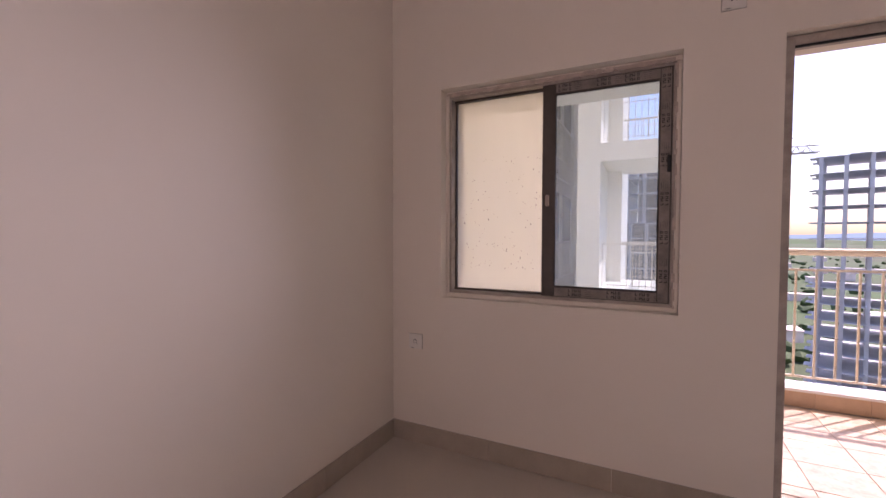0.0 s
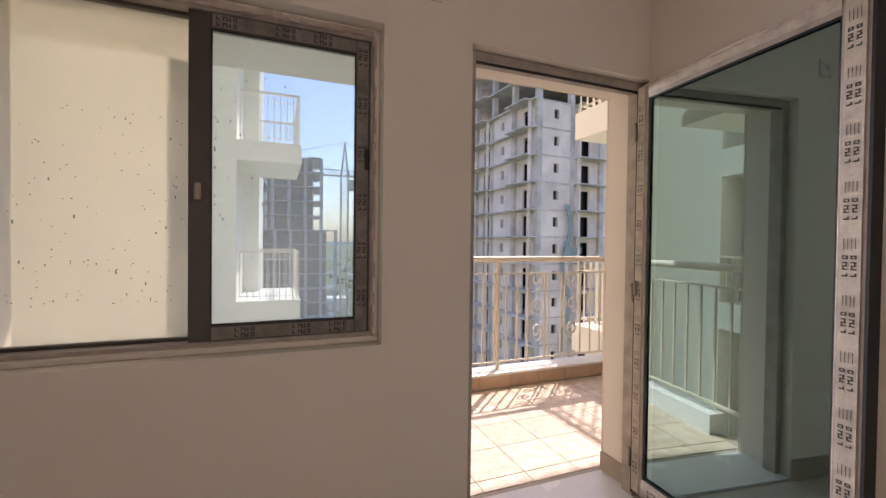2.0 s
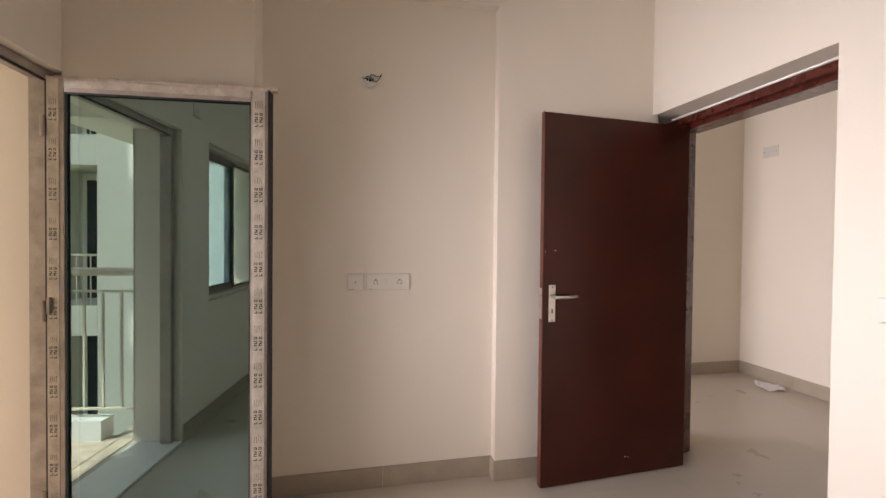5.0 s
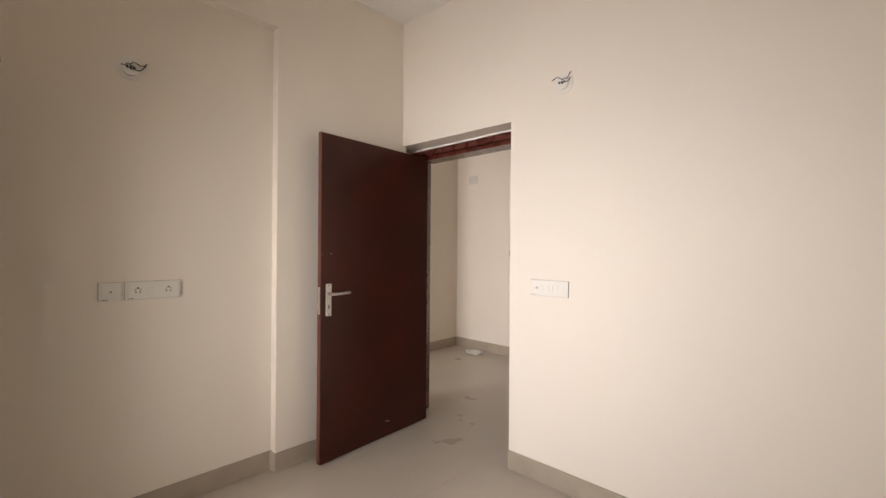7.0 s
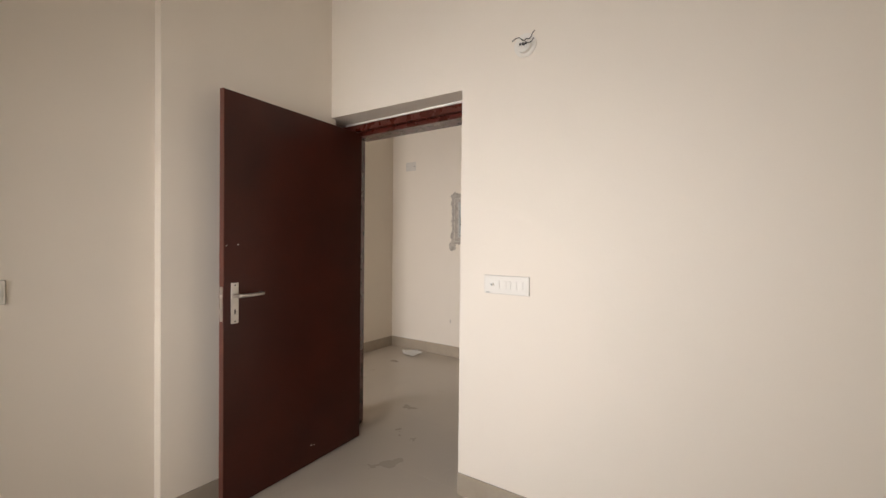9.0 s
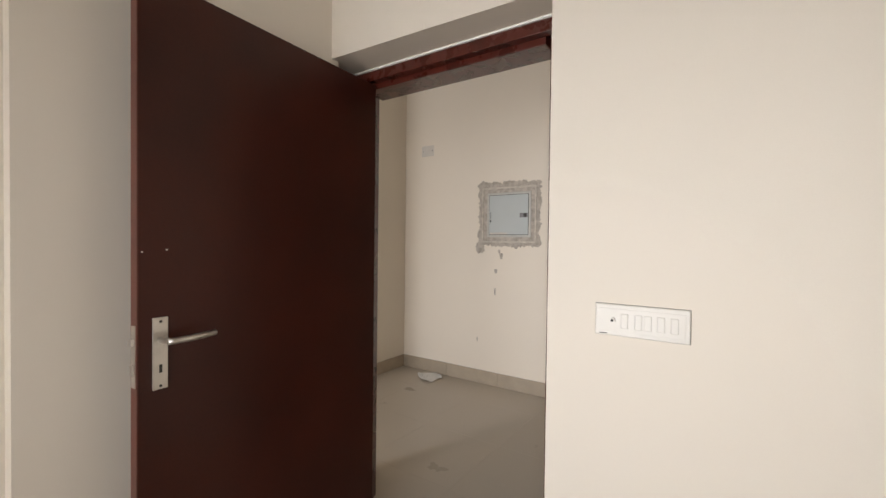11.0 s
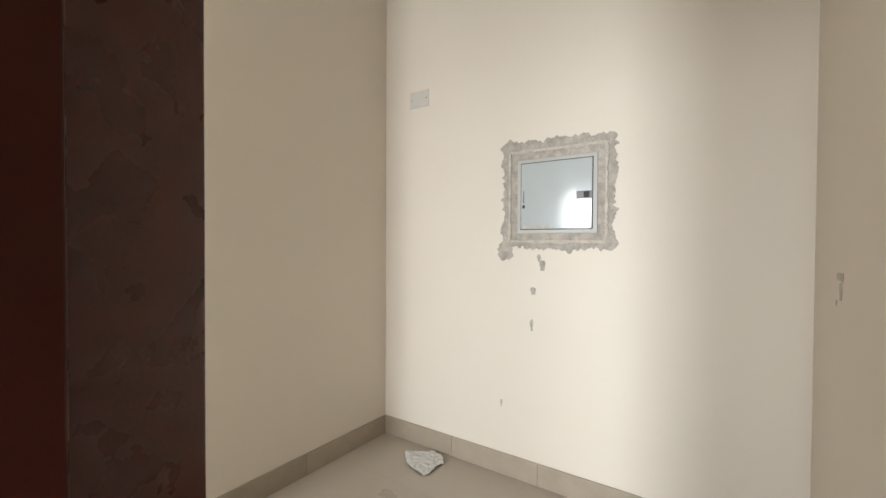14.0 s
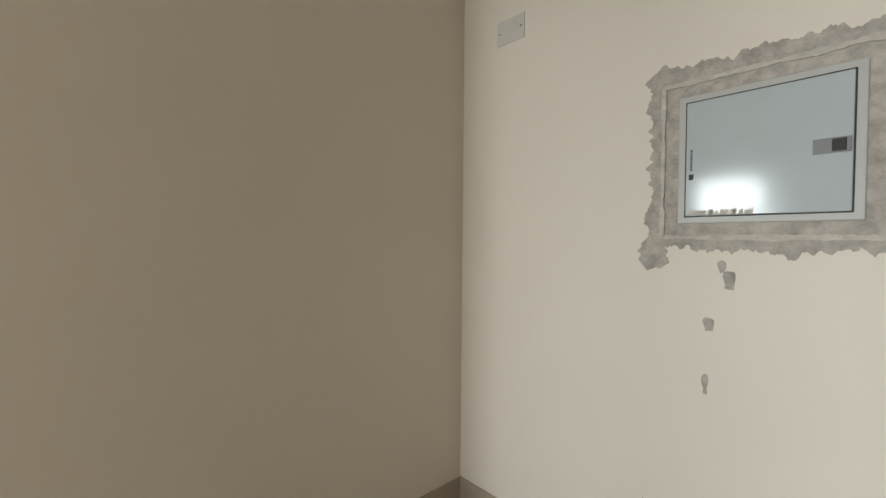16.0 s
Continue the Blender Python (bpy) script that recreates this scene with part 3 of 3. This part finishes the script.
upright = Matrix.Rotation(radians(90), 4, "X")
bm = outline_slab(bmesh.new(), ragged(-.302, -.278, .290, .292, .028, .005, rd), .0005, .0035, upright)
part("cement_patch", bm, CEMENT, db, "rough grey cement patch")
for k, (x0, z0, x1, z1) in enumerate(((-.270, -.256, .258, -.246), (-.272, .246, .258, .256), (-.276, -.25, -.268, .25), (.256, -.25, .264, .25))):
    part("cement_ridge", outline_slab(bmesh.new(), ragged(x0, z0, x1, z1, .005, .004, rd), .0036, .0085 + k * .0007, upright), CEMENTL, db, "pale ridge of cement")
part("cement_patch", outline_slab(bmesh.new(), ragged(-.325, -.335, -.265, -.27, .022, .006, rd), .0005, .0032, upright), CEMENT, db)
for x, z, w, h in ((-.075, -.385, .022, .05), (-.128, -.53, .02, .035), (-.135, -.72, .008, .06), (-.32, -1.2, .004, .04), (-.095, -.345, .012, .03)):
    s = thing("cement_splash", "small dried grey cement splash on wall", "stain", (3.19 - x, FS, 1.598 + z), 180)
    part("splash", outline_slab(bmesh.new(), ragged(-w / 2, -h / 2, w / 2, h / 2, .008, .002, rd), .0005, .002, upright), CEMENT, s)

# chipped plaster on the hall pier
for y, z, w, h in ((-4.93, 1.235, .07, .016), (-4.92, 1.19, .022, .05), (-4.97, 1.15, .008, .012)):
    s = thing("plaster_chip", "chipped pale plaster scar on the wall", "stain", (FW - .032 * (y - FS) / .905 + .0005, y, z), 92)
    part("chip", outline_slab(bmesh.new(), ragged(-w / 2, -h / 2, w / 2, h / 2, .007, .002, rd), .0005, .002, upright), CEMENTL, s)

# crumpled plastic on the floor
bm = bmesh.new()
bmesh.ops.create_grid(bm, x_segments=18, y_segments=14, size=.5)
for v in bm.verts:
    x, y = v.co.x, v.co.y
    v.co = Vector((x * .24 * (1 + .25 * math.sin(y * 4)), y * .19 * (1 + .2 * math.cos(x * 5)), .004 + .02 * abs(noise.noise((x * 4, y * 4, 1))) + .012 * noise.noise((x * 14, y * 14, 2)) + .006))
    v.co.z = max(v.co.z, .003)
ob = solid("plastic_wrapper", bm, PAPER, "crumpled white polythene wrapper on the floor", "litter")
ob.matrix_world = pose(3.95, -5.17, HZ, 0, 0, -28)
md = ob.modifiers.new("thick", "SOLIDIFY")
md.thickness = .002
bm = bmesh.new()
rd = random.Random(21)
for k in range(60):
    x, y = rd.uniform(2.4, 4.3), rd.uniform(-5.25, -3.6)
    s = rd.uniform(.0015, .004)
    box(bm, x, y, HZ, x + s, y + s * rd.uniform(.5, 1.4), HZ + s * .6)
solid("floor_debris", bm, CEMENTL, "crumbs of plaster scattered on the tiles", "debris", "stuff")

# ---- balcony ----
BX0, BX1, BY = 1.80, 5.25, 1.66
solid("balcony_slab", boxes((BX0, WT, -0.3, BX1, 1.86, -0.004)), GROUT, "balcony concrete slab under tiles", "floor", "structure")
slab = bpy.data.objects["balcony_slab"]
solid("balcony_ceiling", boxes((BX0, WT, 2.95, BX1, 1.86, 3.2)), BALC, "cream painted balcony ceiling", "ceiling", "structure")
solid("balcony_wall_lining", boxes((-.25, WT + .003, 0, .33, WT + .012, 2.95), (.33, WT + .003, 0, 1.541, WT + .012, .88), (1.541, WT + .003, 0, 1.905, WT + .012, 2.95), (2.89, WT + .003, 0, 4.15, WT + .012, 2.95), (.33, WT + .003, 2.08, 1.541, WT + .012, 2.95), (1.905, WT + .003, 2.075, 2.89, WT + .012, 2.95)), BALC, "cream exterior paint on the balcony wall", "wall", "structure")
solid("window_sunshade", boxes((.08, WT + .013, 2.17, 1.80, .92, 2.27)), EXT, "cream concrete sunshade slab above the window", "sunshade", "structure")
curb = thing("balcony_curb", "low tiled balcony curb with white marble top", "curb", kind="structure")
part("core", boxes((BX0, BY + .008, 0, BX1, 1.86, .112)), GROUT, curb)
part("coping", boxes((BX0, BY - .012, .1125, BX1, 1.865, .135), bevel=.004), MARBLE, curb, "white marble coping")


def railing(name, label, x0, x1, y, z0, z1, scrolls=(), posts=()):
    """A steel balcony railing along x."""
    e = thing(name, label, "railing")
    part("handrail", rod(bmesh.new(), (x0, y, z1 - .025), (x1, y, z1 - .025), .027, 14), RAIL, e, smooth=False)
    part("upper_bar", boxes((x0, y - .008, z1 - .165, x1, y + .008, z1 - .149)), RAIL, e)
    part("lower_bar", boxes((x0, y - .008, z0 + .055, x1, y + .008, z0 + .071)), RAIL, e)
    for p in posts:
        part("post", boxes((p - .014, y - .014, z0, p + .014, y + .014, z1 - .03)), RAIL, e)
    me = None
    n = int((x1 - x0) / .118)
    for k in range(1, n):
        x = x0 + k * (x1 - x0) / n
        if any(abs(x - s) < .36 for s in scrolls) or any(abs(x - p) < .03 for p in posts):
            continue
        if me is None:
            me = mesh_of("baluster", boxes((-.0065, y - .0065, z0 + .071, .0065, y + .0065, z1 - .165)), RAIL)
        b = new("baluster", me)
        b.location.x = x
        b.parent = e
    for s in scrolls:
        mid = (z0 + z1) / 2 - .04
        for side in (-1, 1):
            for k in range(3):
                pts = []
                cz = mid + (k - 1) * .24
                cx = s + side * .2
                for j in range(26):
                    a = j / 25 * math.pi * 2.6
                    r = .092 * (1 - j / 34)
                    f = 1 if k % 2 else -1
                    pts.append((cx + side * f * r * math.sin(a) * .8, y, cz + .11 - r - .02 + r * (1 - math.cos(a)) * .9))
                part("scroll", tube(pts, .009, 6), RAIL, e, "curled wrought scroll", smooth=True)
            for o in (.07, .115, .30):
                part("scroll_bar", boxes((s + side * o - .0065, y - .0065, z0 + .071, s + side * o + .0065, y + .0065, z1 - .165)), RAIL, e)
    return e


railing("railing", "cream painted steel balcony railing with scrolls", BX0, BX1, 1.76, .135, 1.15, scrolls=(3.64,), posts=(BX0 + .04, 3.02, 4.25))
for x in (BX0 + .02,):
    e = thing("side_railing", "cream painted steel railing closing the balcony end", "railing")
    x += .02
    part("handrail", rod(bmesh.new(), (x, WT + .013, 1.125), (x, 1.74, 1.125), .027, 14), RAIL, e)
    part("upper_bar", boxes((x - .008, WT + .013, .985, x + .008, 1.74, 1.001)), RAIL, e)
    part("lower_bar", boxes((x - .008, WT, .19, x + .008, 1.74, .206)), RAIL, e)
    for k in range(1, 12):
        part("baluster", boxes((x - .0065, WT + k * .12, .206, x + .0065, WT + k * .12 + .013, .985)), RAIL, e)
    part("side_curb", boxes((x - .06, .52, 0, x + .06, BY - .013, .135)), MARBLE, e)


# ---- neighbouring parts of the building ----
def stack_balcony(name, label, x0, x1, y0, y1, levels, wall_boxes, rails):
    e = thing(name, label, "apartment building", (0, 0, 0))
    for b in wall_boxes:
        part("wall", boxes(b), EXT, e)
    for z in levels:
        s = part("balcony", boxes((x0, y0, z - .33, x1, y1, z + .06), bevel=.01), EXT, e, "cream painted balcony slab")
        for kind, a, b, c in rails:
            bmr = bmesh.new()
            if kind == "x":
                box(bmr, a, c - .02, z + 1.0, b, c + .02, z + 1.04)
                box(bmr, a, c - .01, z + .85, b, c + .01, z + .865)
                box(bmr, a, c - .01, z + .14, b, c + .01, z + .155)
                for k in range(int((b - a) / .12) + 1):
                    box(bmr, a + k * .12, c - .007, z + .06, a + k * .12 + .014, c + .007, z + 1.0)
            else:
                box(bmr, c - .02, a, z + 1.0, c + .02, b, z + 1.04)
                box(bmr, c - .01, a, z + .85, c + .01, b, z + .865)
                box(bmr, c - .01, a, z + .14, c + .01, b, z + .155)
                for k in range(int((b - a) / .12) + 1):
                    box(bmr, c - .007, a + k * .12, z + .06, c + .007, a + k * .12 + .014, z + 1.0)
            tagged(part("rail", bmr, RAIL, s, "cream steel rail"), kind="stuff")
    return e


LV = [0.03 + 3.1 * k for k in range(-4, 4)]
stack_balcony("apartment_wing", "cream apartment wing with stacked balconies beside the flat", 5.25, 9.5, 2.55, 3.5, LV,
              [(5.3, .35, -36, 9.5, 2.55, 16), (5.9, -6, -36, 9.5, .3, 16)], [("x", 5.28, 9.4, 3.42), ("y", 2.6, 3.42, 5.32)])
stack_balcony("apartment_wing", "cream apartment wing with recessed and projecting balconies", .45, 1.62, 7.3, 9.6, LV,
              [(-9, 7.3, -36, -.75, 12, 16), (-.02, 7.3, -36, .45, 12, 16), (-.75, 11.2, -36, -.02, 12, 16), (.45, 9.0, -36, .78, 12, 16),
               (-9, -6, -36, -3.2, 4.2, 16), (-9, 4.2, -36, -4.2, 5.2, 16), (-9, 5.2, -36, -3.2, 7.3, 16)], [("x", .5, 1.58, 7.36), ("y", 7.36, 9.5, 1.56), ("x", .5, 1.58, 9.5)])
# loggias along the return of the wing
rw = thing("apartment_return", "sunlit cream loggia front with stacked parapets", "apartment building")
part("pillar", boxes((-.749, 7.301, -36, -.68, 7.52, 16)), EXT, rw)
for z in LV:
    part("parapet", boxes((-.749, 7.521, z - .42, -.69, 11.19, z + .06)), EXT, rw)
    bm = bmesh.new()
    box(bm, -.735, 7.521, z + 1.0, -.70, 11.19, z + 1.04)
    for k in range(30):
        box(bm, -.722, 7.6 + k * .12, z + .06, -.708, 7.614 + k * .12, z + 1.0)
    tagged(part("rail", bm, RAIL, rw, "cream steel rail"), kind="stuff")
    # no real holes: thin dark sheets show doorway shade by colour
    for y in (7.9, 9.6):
        part("opening", boxes((-.749, y, z + .07, -.742, y + 1.2, z + 2.3)), SHADEIN, rw)
for z in LV:
    lg = thing("loggia", "recessed loggia with cream parapet and railing", "balcony")
    part("parapet", boxes((-4.2, 4.2, z - .45, -3.19, 5.2, z + .1)), EXT, lg)
    bm = bmesh.new()
    box(bm, -3.26, 4.2, z + 1.0, -3.22, 5.2, z + 1.04)
    for k in range(8):
        box(bm, -3.25, 4.22 + k * .12, z + .1, -3.236, 4.234 + k * .12, z + 1.0)
    part("rail", bm, RAIL, lg)
    # dark sheet on the back wall, the recess's shade put into colour
    part("opening", boxes((-4.195, 4.3, z + .11, -4.18, 5.1, z + 2.5)), SHADEIN, lg)
solid("building_below", boxes((-3.2, -6, -36, 5.3, WT - .01, -.31), (-3.2, -6, -.31, -.26, WT - .01, 3.31), (-3.2, -6, 3.31, 5.3, WT - .01, 16)), EXT, "cream walls of the storeys above and below", "building", "structure")


# ---- towers under construction ----
def tower(label, at, rz, nx, ny, bay, floors, top_open, base, mats, storey=3.05, nets=False, closed=False):
    """A concrete frame: slabs, columns, block infill with door and window holes; the top storeys stay open."""
    con, blk = mats
    e = thing("unfinished_tower", label, "tower block", at, rz)
    w, d = nx * bay, ny * bay
    # dark box filling the storeys, coloured as unlit rooms
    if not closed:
        part("shade_core", boxes((2.2, 2.2, base, w - 2.2, d - 2.2, base + (floors - top_open) * storey)), SHADEIN, e)
    # added core whose dark colour carries the shade of the open storeys
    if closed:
        part("far_shade_core", boxes((1.9, 1.9, base, w - 1.9, d - 1.9, base + floors * storey - .2)), FARSHADE, e, "near-black core coloured as shade within open storeys")
    rd = random.Random(len(label))
    # bd gathers the dark sheets painted as shade behind door and window holes
    bc, bb, bd = bmesh.new(), bmesh.new(), bmesh.new()
    for f in range(floors + 1):
        z = base + f * storey
        bs = bmesh.new()
        box(bs, -.9, -.35, z - .16, w + .35, d + .35, z)
        for k in range(nx):
            if k % 2 == 1:
                box(bs, k * bay + .4, -1.5, z - .14, (k + 1) * bay - .1, -.2, z - .01)
        for k in range(ny):
            if k % 2 == 0:
                box(bs, -1.7, k * bay + .3, z - .14, -.2, (k + 1) * bay - .2, z - .01)
        part("floor_slab", bs, con, e)
        if f == floors:
            break
        for i in range(nx + 1):
            for j in range(ny + 1):
                if i in (0, nx) or j in (0, ny):
                    box(bc, i * bay - .3, j * bay - .3, z, i * bay + .3, j * bay + .3, z + storey - .16)
        if f >= floors - top_open:
            for i in range(1, nx):
                box(bc, i * bay - .25, d / 2, z, i * bay + .25, d / 2 + 2, z + storey - .16)
            continue
        for face, n in ((0, nx), (1, ny)):
            for k in range(n):
                def put(bmx, u0, u1, z0, z1, o0=-.12, o1=.12):
                    if face == 0:
                        box(bmx, u0, o0, z0, u1, o1, z1)
                    else:
                        box(bmx, o0, u0, z0, o1, u1, z1)
                a, b = k * bay + .3, (k + 1) * bay - .3
                zt = z + storey - .16
                open_bay = (k % 2 == 1) == (face == 0)
                if open_bay:
                    m = a + (b - a) * .28
                    q = a + (b - a) * .66
                    put(bb, a, m, z, zt, .1, .3)
                    put(bb, q, b, z, zt, .1, .3)
                    put(bb, m, q, z + 2.35, zt, .1, .3)
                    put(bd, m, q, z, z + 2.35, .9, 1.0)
                    put(bb, a + .2, a + .5, z, zt, -.9, -.6)
                else:
                    m = a + (b - a) * .5
                    put(bb, a, m - .35, z, zt, -.28, .1)
                    put(bb, m + .35, b, z, zt, -.28, .1)
                    put(bb, m - .35, m + .35, z, z + 1.1, -.28, .1)
                    put(bb, m - .35, m + .35, z + 2.15, zt, -.28, .1)
                    put(bd, m - .35, m + .35, z + 1.1, z + 2.15, .12, .2)
    for nm, b, m in (("column", bc, con), ("infill_wall", bb, blk), ("opening_shade", bd, SHADEIN)):
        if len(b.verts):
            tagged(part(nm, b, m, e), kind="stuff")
    if nets:
        bm = bmesh.new()
        for k in range(24):
            z = -2.2 - k * .7 + 8
            box(bm, 3.4 + .5 * math.sin(k * .5), -.75 - .1 * math.cos(k), z - .7, 3.9 + .5 * math.sin(k * .5) + (2.0 if 6 < k < 9 else 0), -.62, z)
        part("safety_net", bm, NET, e, "torn blue-green safety net")
    return e


tower("pale unfinished concrete tower with block infill walls", (28.2, 38.0, 0), 3, 6, 4, 4.6, 20, 2, -37.5, (CONC, BLOCK), nets=True)
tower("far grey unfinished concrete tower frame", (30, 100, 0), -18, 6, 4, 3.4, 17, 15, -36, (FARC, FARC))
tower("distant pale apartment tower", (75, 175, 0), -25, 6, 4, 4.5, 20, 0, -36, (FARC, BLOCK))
tower("blue-grey unfinished tower with open concrete storeys", (-3.0, 93, 0), -6, 4, 4, 3.25, 18, 18, -36, (FARHAZE, FARHAZE), closed=True)
tower("wide blue-grey unfinished block of open storeys", (-5.2, 91, 0), -6, 6, 2, 3.0, 13, 13, -36, (FARHAZE, FARHAZE), closed=True)

# crane
cr = thing("tower_crane", "pale steel lattice tower crane", "crane", (15.5, 96, -36))
bm = bmesh.new()
for k in range(26):
    z = k * 2.0
    for sx, sy in ((-1, -1), (1, -1), (1, 1), (-1, 1)):
        rod(bm, (sx * .8, sy * .8, z), (sx * .8, sy * .8, z + 2), .11, 5)
    rod(bm, (-.8, -.8, z), (.8, -.8, z + 2), .07, 4)
    rod(bm, (-.8, -.8, z), (.8, -.8, z), .07, 4)
    rod(bm, (.8, -.8, z), (.8, .8, z + 2), .07, 4)
part("mast", bm, CRANE, cr)
bm = bmesh.new()
for y, z in ((-.6, 52.2), (.6, 52.2), (0, 53.5)):
    rod(bm, (-30, y, z), (13, y, z), .13, 5)
for k in range(28):
    for y in (-.6, .6):
        rod(bm, (-30 + 1.5 * k, y, 52.2), (-29.25 + 1.5 * k, 0, 53.5), .06, 4)
        rod(bm, (-29.25 + 1.5 * k, 0, 53.5), (-28.5 + 1.5 * k, y, 52.2), .06, 4)
part("jib", bm, CRANE, cr)
bm = bmesh.new()
for sx, sy in ((-1, -1), (1, -1), (1, 1), (-1, 1)):
    rod(bm, (sx * .8, sy * .8, 52), (0, 0, 60), .14, 5)
for k in range(4):
    rod(bm, (-.8 + .2 * k, -.8 + .2 * k, 52 + 2 * k), (.8 - .2 * k, -.8 + .2 * k, 52 + 2 * k), .08, 4)
rod(bm, (0, 0, 60), (-22, 0, 53.5), .07, 4)
rod(bm, (0, 0, 60), (12, 0, 53.5), .07, 4)
part("tower_head", bm, CRANE, cr)
part("cab", boxes((.9, -.8, 49, 2.4, .8, 51.4), bevel=.1), CRANE, cr)

# ---- ground and distance ----
bm = bmesh.new()
bmesh.ops.create_grid(bm, x_segments=60, y_segments=60, size=4000)
for v in bm.verts:
    r = math.hypot(v.co.x, v.co.y)
    v.co.z = -36.0 + (28 * max(0, noise.noise((v.co.x / 900, v.co.y / 900, 0)) + .25) if r > 2400 else 0)
solid("ground", bm, GROUND, "green fields and scrub reaching the horizon", "ground", "structure")
# the hills emit a faint blue glow that stands in for distance haze
haze = bpy.data.materials.new("hazy_distance")
haze.use_nodes = True
hb = haze.node_tree.nodes["Principled BSDF"]
hb.inputs["Base Color"].default_value = (0.2, 0.26, 0.32, 1)
hb.inputs["Emission Color"].default_value = (0.40, 0.52, 0.66, 1)
hb.inputs["Emission Strength"].default_value = 0.55
bm = bmesh.new()
ring = []
for k in range(241):
    a = k / 240 * 2 * math.pi
    x, y = 3800 * math.sin(a), 3800 * math.cos(a)
    ring.append((bm.verts.new((x, y, -60)), bm.verts.new((x, y, 8 + 22 * noise.noise((x / 500, y / 500, 4)) + 6 * noise.noise((x / 90, y / 90, 9))))))
for p, q in zip(ring, ring[1:]):
    bm.faces.new((p[0], q[0], q[1], p[1]))
solid("backdrop", bm, haze, "hazy blue low hills on the horizon", "backdrop", "structure")
bm = bmesh.new()
rd = random.Random(2)
for k in range(900):
    a, r = rd.uniform(-.5, 1.2), rd.uniform(70, 900) ** 1.0
    x, y = math.sin(a) * r, math.cos(a) * r
    s = rd.uniform(1.2, 3.6)
    if 20 < x < 70 and 30 < y < 80:
        continue
    m = Matrix.Translation((x, y, -36 + s * .6)) @ Matrix.Diagonal((s * rd.uniform(.8, 1.3), s * rd.uniform(.8, 1.3), s * rd.uniform(.6, 1.0), 1))
    r0 = bmesh.ops.create_icosphere(bm, subdivisions=1, radius=1, matrix=m)
    for v in r0["verts"]:
        v.co += Vector((rd.uniform(-.3, .3), rd.uniform(-.3, .3), rd.uniform(-.3, .3))) * s
solid("far_trees", bm, LEAF, "scattered green trees and scrub far below", "trees", "stuff")
bm = bmesh.new()
for k in range(70):
    a, r = rd.uniform(-.4, 1.1), rd.uniform(150, 800)
    x, y = math.sin(a) * r, math.cos(a) * r
    if 15 < x < 80 and 30 < y < 130:
        continue
    w, d, h = rd.uniform(5, 14), rd.uniform(5, 14), rd.uniform(3, 8)
    box(bm, x, y, -36, x + w, y + d, -36 + h)
    box(bm, x - .4, y - .4, -36 + h, x + w + .4, y + d + .4, -35.7 + h)
solid("far_houses", bm, BLOCK, "scattered low pale houses far below", "houses", "stuff")

# ---- laid pieces ----
# bedroom and hall floor tiles
T = .6
me = mesh_of("floor_tile", boxes((.0004, .0004, -.004, T - .0004, T - .0004, 0)), FLOORT)
for i in range(-1, 9):
    for j in range(-9, 1):
        x, y = .35 + i * T, j * T - .1
        if x > 5.2 or y > -.02 or (x > 3.0 and x + T < 3.4 and y > SB):
            continue
        t = new("floor_tile", me)
        t.location = (x, y, HZ)
        t.parent = floor
# balcony tiles
me = mesh_of("balcony_tile", boxes((.0025, .0025, -.004, .300 - .0025, .300 - .0025, .001)), BTILE)
for i in range(18):
    for j in range(4):
        t = new("balcony_tile", me)
        t.location = (BX0 + .06 + i * .3, .41 + j * .3 + .02, 0)
        t.parent = slab
me = mesh_of("balcony_tile", boxes((.0025, .0025, -.004, .2975, .095, .001)), BTILE)
for i in range(18):
    t = new("balcony_tile", me)
    t.location = (BX0 + .06 + i * .3, .33, 0)
    t.parent = slab
me = mesh_of("curb_tile", boxes((.0015, BY, .001, .2985, BY + .008, .112)), CURBT)
for i in range(18):
    t = new("curb_tile", me)
    t.location = (BX0 + .1 + i * .3, 0, 0)
    t.parent = curb


# skirting, tile by tile
def skirting(name, a, b, out, z=-0.015, h=0.1):
    """Tiles along the wall foot from a to b; out is the way into the room."""
    e = thing(name, "beige tile skirting along the wall foot", "skirting", kind="structure")
    a, b, out = Vector((*a, 0)), Vector((*b, 0)), Vector((*out, 0))
    l = (b - a).length
    n = max(1, round(l / .6))
    d = (b - a) / n
    s = l / n
    q = math.degrees(math.atan2(d.y, d.x))
    side = 1 if Vector((-d.y, d.x, 0)).dot(out) > 0 else -1
    bm = boxes((.0008, 0, z + .001, s - .0008, .010 * side, h), bevel=.0012)
    me = mesh_of("skirting_tile", bm, SKIRT)
    for k in range(n):
        t = new("skirting_tile", me)
        t.parent = e
        t.matrix_local = pose(*(a + d * k), 0, 0, q)


skirting("baseboard_west", (0.0005, -.012), (0.0005, SY), (1, 0))
skirting("baseboard_north", (.0, -.0005), (1.905, -.0005), (0, -1))
skirting("baseboard_niche", (NB - .0005, -.79), (NB - .0005, -2.045), (-1, 0))
skirting("baseboard_pier", (EX - .0005, -2.045), (EX - .0005, SY), (-1, 0))
skirting("baseboard_pier_side", (NB, -2.0465), (EX - .01, -2.0465), (0, 1))
skirting("baseboard_pier_north", (NX - .0005, -.01), (NX - .0005, -.785), (-1, 0))
skirting("baseboard_south", (.01, SY + .0005), (1.985, SY + .0005), (0, 1))
skirting("baseboard_hall_south", (FW, FS + .0005), (FE, FS + .0005), (0, 1), HZ, .112)
skirting("baseboard_hall_east", (FE - .0005, FS + .01), (FE - .0005, -3.31), (-1, 0), HZ, .112)
skirting("baseboard_hall_west", (FW + .0005, FS + .01), (FW - .0315, -4.425), (1, 0), HZ, .112)
skirting("baseboard_balcony", (2.8895, .125), (2.8895, WT + .01), (-1, 0))
